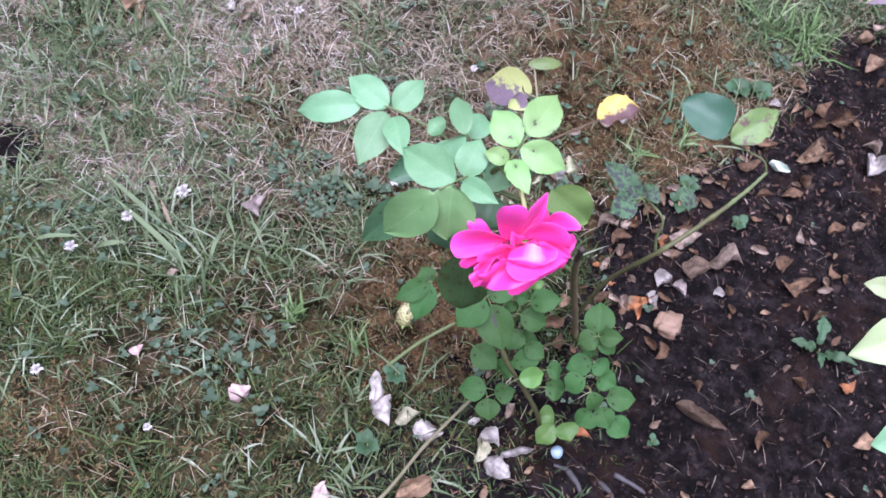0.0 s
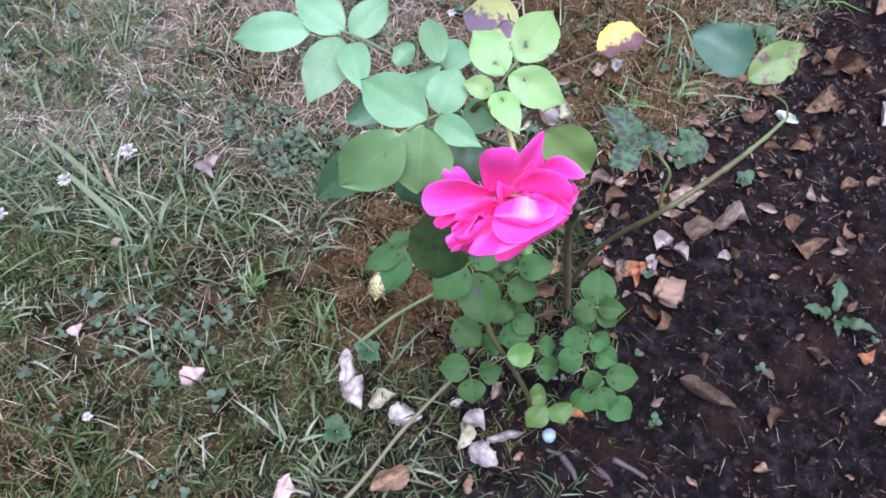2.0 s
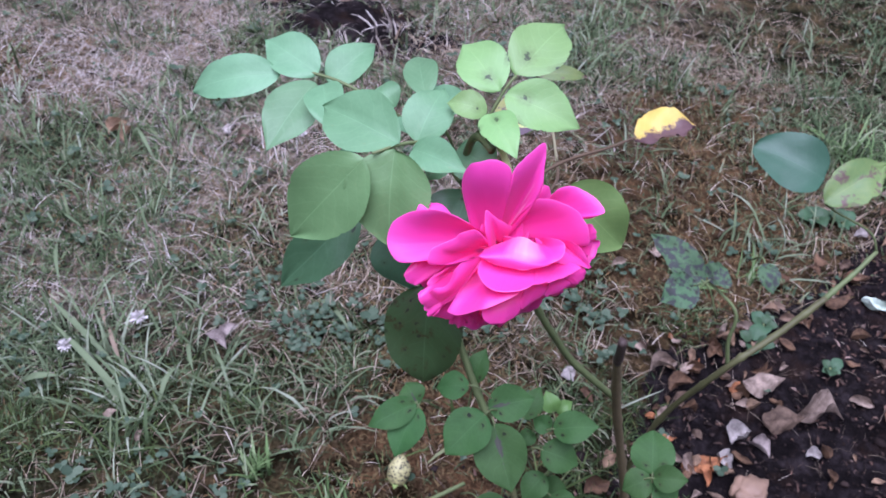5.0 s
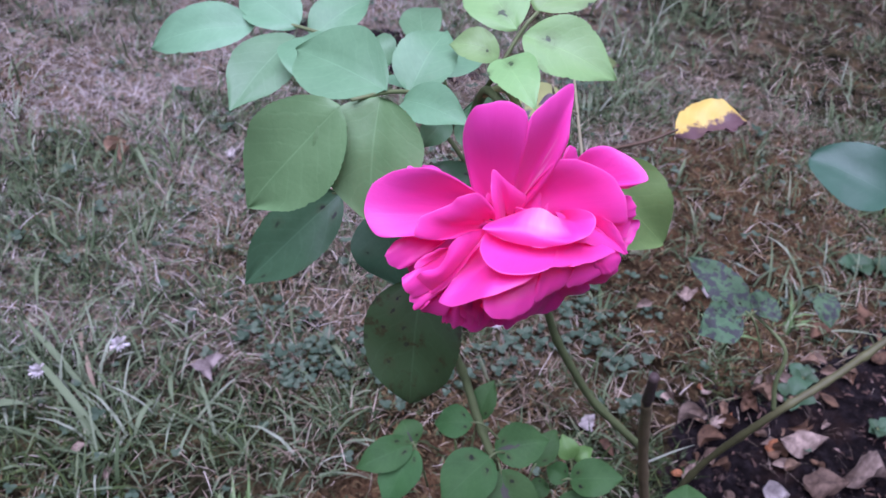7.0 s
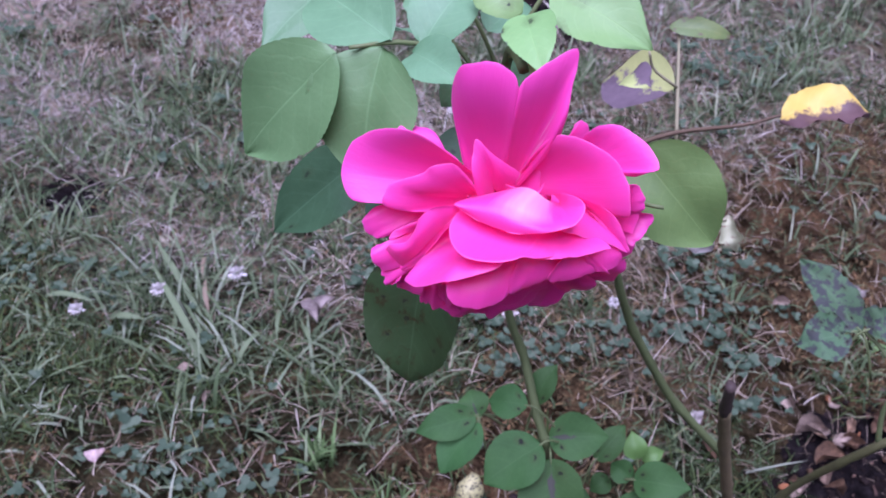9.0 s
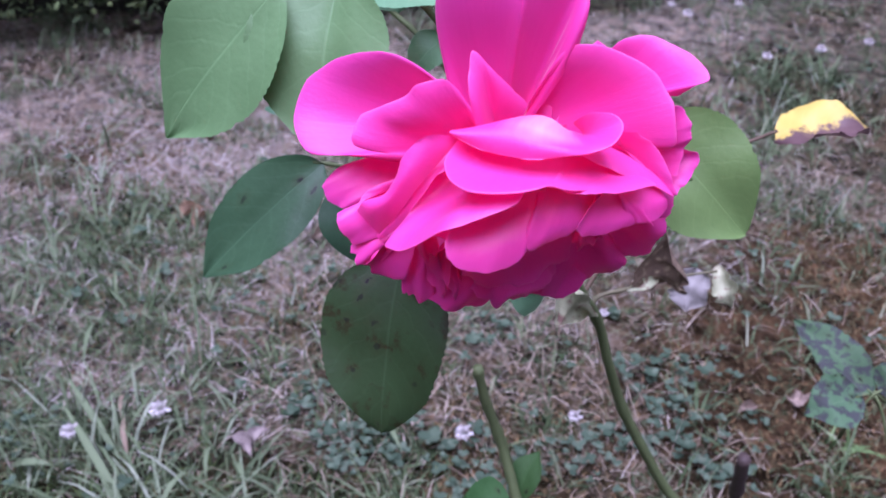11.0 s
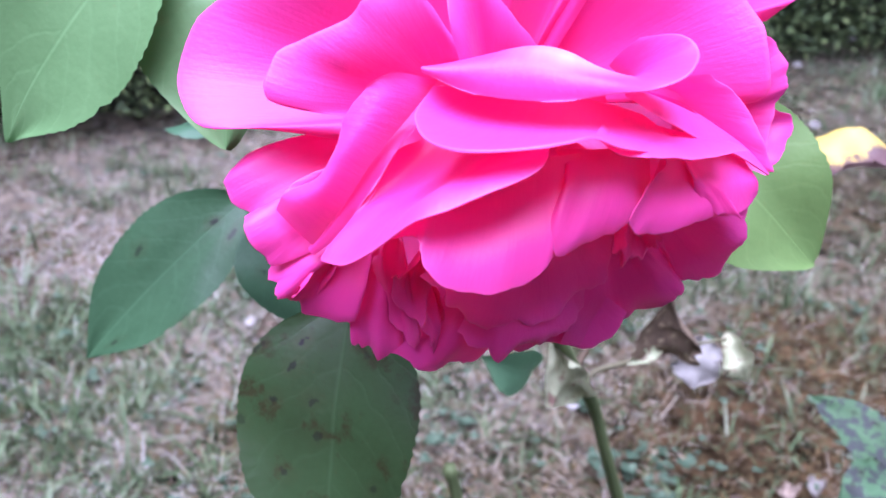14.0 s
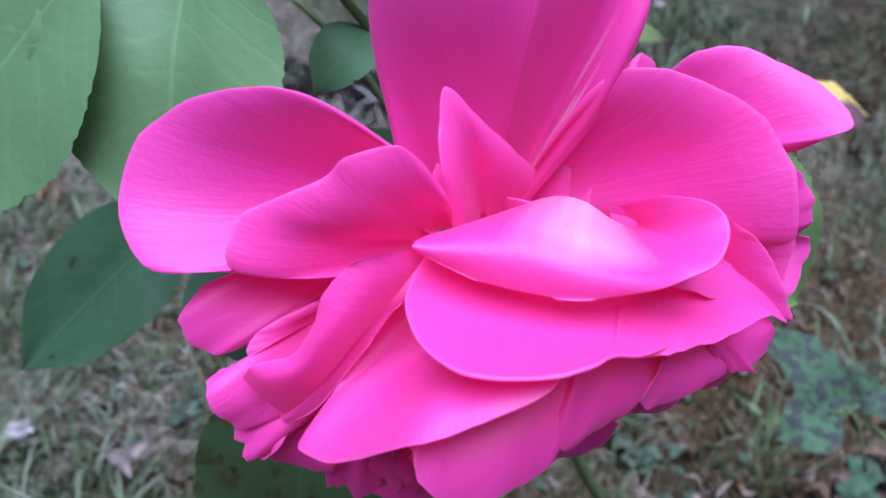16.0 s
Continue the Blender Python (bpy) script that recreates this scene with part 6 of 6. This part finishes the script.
def tuft(x, y, n, length, spread, mat=blade_coarse, lean=1.3):
    pts = np.array([(x + rng.normal(0, spread), y + rng.normal(0, spread), height_at(x, y) - 0.002) for _ in range(n)])
    verts, quads = strips(pts, rng.uniform(length * 0.45, length, n), rng.uniform(0.002, 0.005, n), rng.uniform(0, 6.28, n), rng.uniform(0.05, lean, n), rng.uniform(0.05, 0.6 if lean > 1 else 0.25, n))
    ob = part("grass_tuft", mesh_arrays("grass_tuft", verts, quads), mat)
    tagged(ob, "tuft of longer green grass blades", "grass tuft", kind="stuff")


def weed(x, y, n, length):
    """A low rosette of lobed leaves."""
    root = part("weed", tube([(0, 0, 0.0), (0.001, 0, 0.006), (0, 0.001, 0.012)], 0.002, 0.0015, 5, 6), stem_green)
    root.location = (x, y, height_at(x, y) - 0.002)
    rnd = random.Random(int(x * 900 + y * 70))
    tagged(root, "small green weed seedling with spreading leaves", "weed", "weeds in the bed and lawn")
    for k in range(n):
        a = 6.28 * k / n + rnd.uniform(-0.4, 0.4)
        l = length * rnd.uniform(0.7, 1.1)
        d = Vector((math.cos(a), math.sin(a), rnd.uniform(0.15, 0.5)))
        base = Vector((0, 0, 0.010))
        wide = 0.4 if length > 0.04 else 0.8
        part("leaf", blade_mesh(base + d * l * 0.15, base + d * l, l * wide, (0.1, -0.3, 1), 0.12 * l, 0.1, 7 if length > 0.04 else 0, 0.6, 0, 6, 18, rag=0.9 * (length > 0.04)), weed_green, root)


def bark(a, b, r):
    mid = ((a[0] + b[0]) / 2 + 0.003, (a[1] + b[1]) / 2)
    pts = [(p[0], p[1], height_at(*p) + r * 0.7) for p in (a, mid, b)]
    ob = part("bark_piece", tube(pts, r * 0.75, r * 0.45, 14, 7, 0.35), twig_grey)
    tagged(ob, "weathered grey piece of wood lying on the soil", "wood piece", "grey wood pieces")


def stone(x, y, r):
    bm = bmesh.new()
    bmesh.ops.create_icosphere(bm, subdivisions=4, radius=r)
    for v in bm.verts:
        n = v.co.normalized()
        block = Vector([math.copysign(abs(c) ** 0.62, c) for c in n]) * r * 0.95
        v.co = block * (1 + 0.42 * noise.noise(n * 1.5 + Vector((5, 2, 1))) + 0.16 * noise.noise(n * 4.5) + 0.06 * noise.noise(n * 12))
        v.co.z *= 0.6
    ob = part("stone", bm, stone_tan)
    ob.location = (x, y, height_at(x, y) + r * 0.4)
    tagged(ob, "rough tan stone lying on the dark soil", "stone")


def lobed_leaf(x, y, size, turn):
    """A dried leaf with three pointed lobes, standing a little off the grass."""
    bm = bmesh.new()
    for a, l in ((90, 1.0), (205, 0.85), (330, 0.75)):
        w = radians(a + turn)
        d = Vector((math.cos(w), math.sin(w), 0.25))
        lobe = blade_mesh(-d * size * 0.12, d * size * 0.62 * l, size * 0.36, (0, -0.4, 1), 0.1 * size, 0.2, 0, 0.2, 0.4, 6, 10, rag=0.3)
        me = bpy.data.meshes.new("lobe")
        lobe.to_mesh(me)
        lobe.free()
        bm.from_mesh(me)
        bpy.data.meshes.remove(me)
    ob = part("dry_leaf", bm, LITTER_MATS["GREY"])
    ob.location = (x, y, height_at(x, y) + 0.026)
    tagged(ob, "pale dried leaf with three pointed lobes on the grass", "dry leaf", "fallen leaves and petals")


def long_blade(a, b, width, mat):
    """One broad grass blade bent over on the lawn."""
    base = Vector((a[0], a[1], height_at(*a) + 0.012))
    tip = Vector((b[0], b[1], height_at(*b) + 0.030))
    ob = part("grass_blade", blade_mesh(base, tip, width, (0, -0.2, 1), 0.012, 0.15, 0, 0, 0, 4, 16), mat)
    tagged(ob, "long broad grass blade bent over on the lawn", "grass blade", "long grass blades")


clover_flower(0.039, 1.513, 0.011)
clover_flower(-0.011, 1.428, 0.01)
clover_flower(0.038, 1.139, 0.008)
clover_flower(-0.053, 1.337, 0.009)
clover_flower(0.228, 1.138, 0.006)
clover_flower(-0.019, 1.998, 0.008)
clover_flower(0.348, 2.022, 0.007)
clover_flower(0.156, 3.157, 0.011)
clover_flower(0.240, 3.284, 0.011)
clover_flower(0.315, 3.415, 0.01)
clover_flower(-0.112, 3.312, 0.012)
clover_flower(-0.177, 3.355, 0.01)
clover_flower(0.340, 1.702, 0.01)
clover_flower(0.424, 1.811, 0.008)
clover_flower(0.117, 4.024, 0.011)
clover_flower(-0.003, 3.717, 0.01)
clover_flower(0.311, 3.412, 0.009)
clover_flower(0.172, 4.517, 0.012)
clover_flower(-0.044, 3.483, 0.01)
tuft(-0.006, 1.455, 46, 0.1, 0.03)
tuft(0.108, 1.415, 30, 0.09, 0.03)
tuft(0.310, 1.398, 40, 0.06, 0.012, tuft_green, 0.8)
tuft(0.423, 1.407, 34, 0.065, 0.011, tuft_green, 0.55)
tuft(0.911, 2.457, 60, 0.11, 0.02, tuft_green)
tuft(0.840, 2.474, 30, 0.1, 0.02, tuft_green)
tuft(0.767, 2.069, 16, 0.07, 0.008, tuft_green)
tuft(0.683, 1.998, 14, 0.07, 0.008, tuft_green)
tuft(0.344, 1.159, 14, 0.05, 0.03)
tuft(-0.321, 1.661, 40, 0.06, 0.03)
tuft(-0.093, 2.424, 26, 0.07, 0.03, blade_pale)
tuft(-0.170, 2.347, 16, 0.06, 0.03, blade_pale)
tuft(0.001, 2.422, 14, 0.06, 0.03, blade_straw)
tuft(0.635, 1.261, 14, 0.07, 0.02)
tuft(0.520, 1.202, 14, 0.07, 0.012)
tuft(-0.036, 1.442, 26, 0.09, 0.03)
tuft(0.764, 2.129, 26, 0.09, 0.03)
tuft(0.804, 2.217, 20, 0.08, 0.03)
tuft(0.215, 1.253, 20, 0.055, 0.03)
tuft(0.023, 1.239, 30, 0.06, 0.03)
tuft(0.466, 1.202, 12, 0.05, 0.03)
weed(1.096, 1.746, 4, 0.062)
weed(0.908, 1.939, 5, 0.022)
weed(0.895, 1.470, 3, 0.012)
weed(0.798, 1.928, 4, 0.03)
weed(0.515, 1.264, 6, 0.022)
weed(0.822, 2.259, 7, 0.03)
weed(0.805, 1.976, 5, 0.025)
weed(0.866, 2.267, 6, 0.025)
weed(0.500, 1.387, 6, 0.022)
bark((0.797, 1.370), (0.828, 1.341), 0.007)
bark((0.846, 1.372), (0.870, 1.354), 0.006)
bark((0.860, 1.392), (0.912, 1.390), 0.006)
bark((0.794, 1.372), (0.774, 1.367), 0.005)
lobed_leaf(0.159, 1.541, 0.046, -8)
long_blade((0.054, 1.444), (-0.099, 1.482), 0.008, blade_coarse)
long_blade((0.128, 1.400), (-0.065, 1.452), 0.009, blade_coarse)
long_blade((-0.029, 1.360), (0.025, 1.386), 0.01, blade_coarse)
long_blade((0.054, 1.454), (0.015, 1.482), 0.006, blade_straw)
long_blade((0.159, 1.523), (0.204, 1.494), 0.006, blade_coarse)
long_blade((0.147, 1.424), (0.138, 1.473), 0.007, blade_coarse)
long_blade((0.116, 1.522), (0.168, 1.470), 0.006, blade_coarse)
long_blade((0.254, 1.670), (0.305, 1.634), 0.006, blade_coarse)
long_blade((-0.183, 1.585), (-0.095, 1.505), 0.006, blade_coarse)
long_blade((-0.030, 1.518), (0.014, 1.477), 0.006, blade_straw)
long_blade((-0.120, 1.328), (-0.047, 1.361), 0.008, blade_coarse)
long_blade((-0.198, 1.819), (-0.260, 1.854), 0.006, blade_coarse)

stone(0.856, 1.672, 0.021)

bm = bmesh.new()
bmesh.ops.create_uvsphere(bm, u_segments=16, v_segments=10, radius=0.0095)
for v in bm.verts:
    v.co *= 1 + 0.12 * noise.noise(v.co * 160)
pellet = part("blue_ball", bm, pellet_blue)
pellet.location = (0.771, 1.385, height_at(0.771, 1.385) + 0.008)
tagged(pellet, "small pale blue ball half sunk in the soil", "ball")

stalk = part("dry_stalk", tube([(0.555, 1.15, 0.02), (0.576, 1.216, 0.024), (0.592, 1.288, 0.030), (0.610, 1.345, 0.036), (0.628, 1.395, 0.042)], 0.0028, 0.0022, 30, 8, 0.12, nodes=10), stalk_olive)
tagged(stalk, "dry pale green cut rose stalk lying at the bed's edge", "stalk")
stalk = part("green_stalk", tube([(0.485, 1.386, 0.020), (0.513, 1.446, 0.024), (0.547, 1.501, 0.026)], 0.0030, 0.0026, 20, 8, 0.1), stem_green)
tagged(stalk, "green cut stalk lying in the moss", "stalk")


def rosebud(x, y, z, length):
    """A faded, plump yellow-white bud lying on its side, with wrapped petals and sepals folded back."""
    bm = bmesh.new()
    uv = bm.loops.layers.uv.new("UVMap")
    rows, sides, steps = [], 28, 18
    for j in range(steps + 1):
        t = j / steps
        r = length * 0.40 * math.sin(math.pi * min(1, 0.10 + t * 0.86)) ** 0.65 * (1 - 0.18 * t)
        ring = []
        for k in range(sides):
            a = 2 * math.pi * k / sides
            wrap = ((a / 6.283 * 3 + t * 0.9) % 1.0)
            rr = r * (1 + 0.13 * wrap + 0.06 * noise.noise(Vector((math.cos(a) * 2, math.sin(a) * 2, t * 4))))
            ring.append(bm.verts.new((rr * math.cos(a), rr * math.sin(a), t * length + 0.06 * length * (t > 0.9) * noise.noise(Vector((k * 0.7, 3, 1))))))
        rows.append(ring)
    for j in range(steps):
        for k in range(sides):
            f = bm.faces.new((rows[j][k], rows[j][(k + 1) % sides], rows[j + 1][(k + 1) % sides], rows[j + 1][k]))
            for loop, (a, b) in zip(f.loops, ((k, j), (k + 1, j), (k + 1, j + 1), (k, j + 1))):
                loop[uv].uv = (a / sides, b / steps)
    bm.faces.new(rows[0][::-1])
    bm.faces.new(rows[-1])
    bud = part("rosebud", bm, bud_yellow)
    bud.matrix_world = pose(x, y, z, -38, -14, 0)
    tagged(bud, "fading yellow-white rosebud with dark flecks lying on the moss", "rosebud")
    for k in range(5):
        a = k * 1.257
        d = Vector((math.cos(a) * 0.8, math.sin(a) * 0.8, -0.1 + 0.3 * (k % 2)))
        part("sepal", blade_mesh((0, 0, 0.002), tuple(d * length * 0.55), length * 0.22, (0, 0, 1), 0.002, 0.1, 0, 0, 0, 4, 8), sepal_green, bud)


rosebud(0.476, 1.462, 0.022, 0.036)

# ---- a second rose bush beside the path of the camera ----
other = new("rose_bush")
other.location = (1.25, 1.35, 0.0)
tagged(other, "second rose bush with pale green leaves at the bed's edge", "rose bush")
bpy.context.view_layer.update()


def on_other(ob):
    ob.parent = other
    ob.matrix_parent_inverse = other.matrix_world.inverted()
    return ob


on_other(part("cane", tube([(1.25, 1.35, -0.02), (1.20, 1.31, 0.25), (1.12, 1.275, 0.47), (1.01, 1.25, 0.67), (0.950, 1.26, 0.78), (0.93, 1.43, 0.80), (0.90, 1.62, 0.765)], 0.005, 0.0018, 40, nodes=9), cane_green))
for b, t, w, m in (((0.945, 1.225, 0.800), (0.896, 1.178, 0.784), 0.036, pale_leaf), ((1.0, 1.22, 0.688), (0.959, 1.187, 0.681), 0.036, green), ((0.92, 1.25, 0.782), (0.896, 1.243, 0.782), 0.016, pale_leaf),
                   ((0.895, 1.64, 0.755), (0.851, 1.607, 0.738), 0.018, spotted_yellow), ((0.905, 1.60, 0.77), (0.880, 1.575, 0.765), 0.024, green)):
    on_other(part("leaf", blade_mesh(b, t, w, UP, 0.004, roundness=0.6), m))
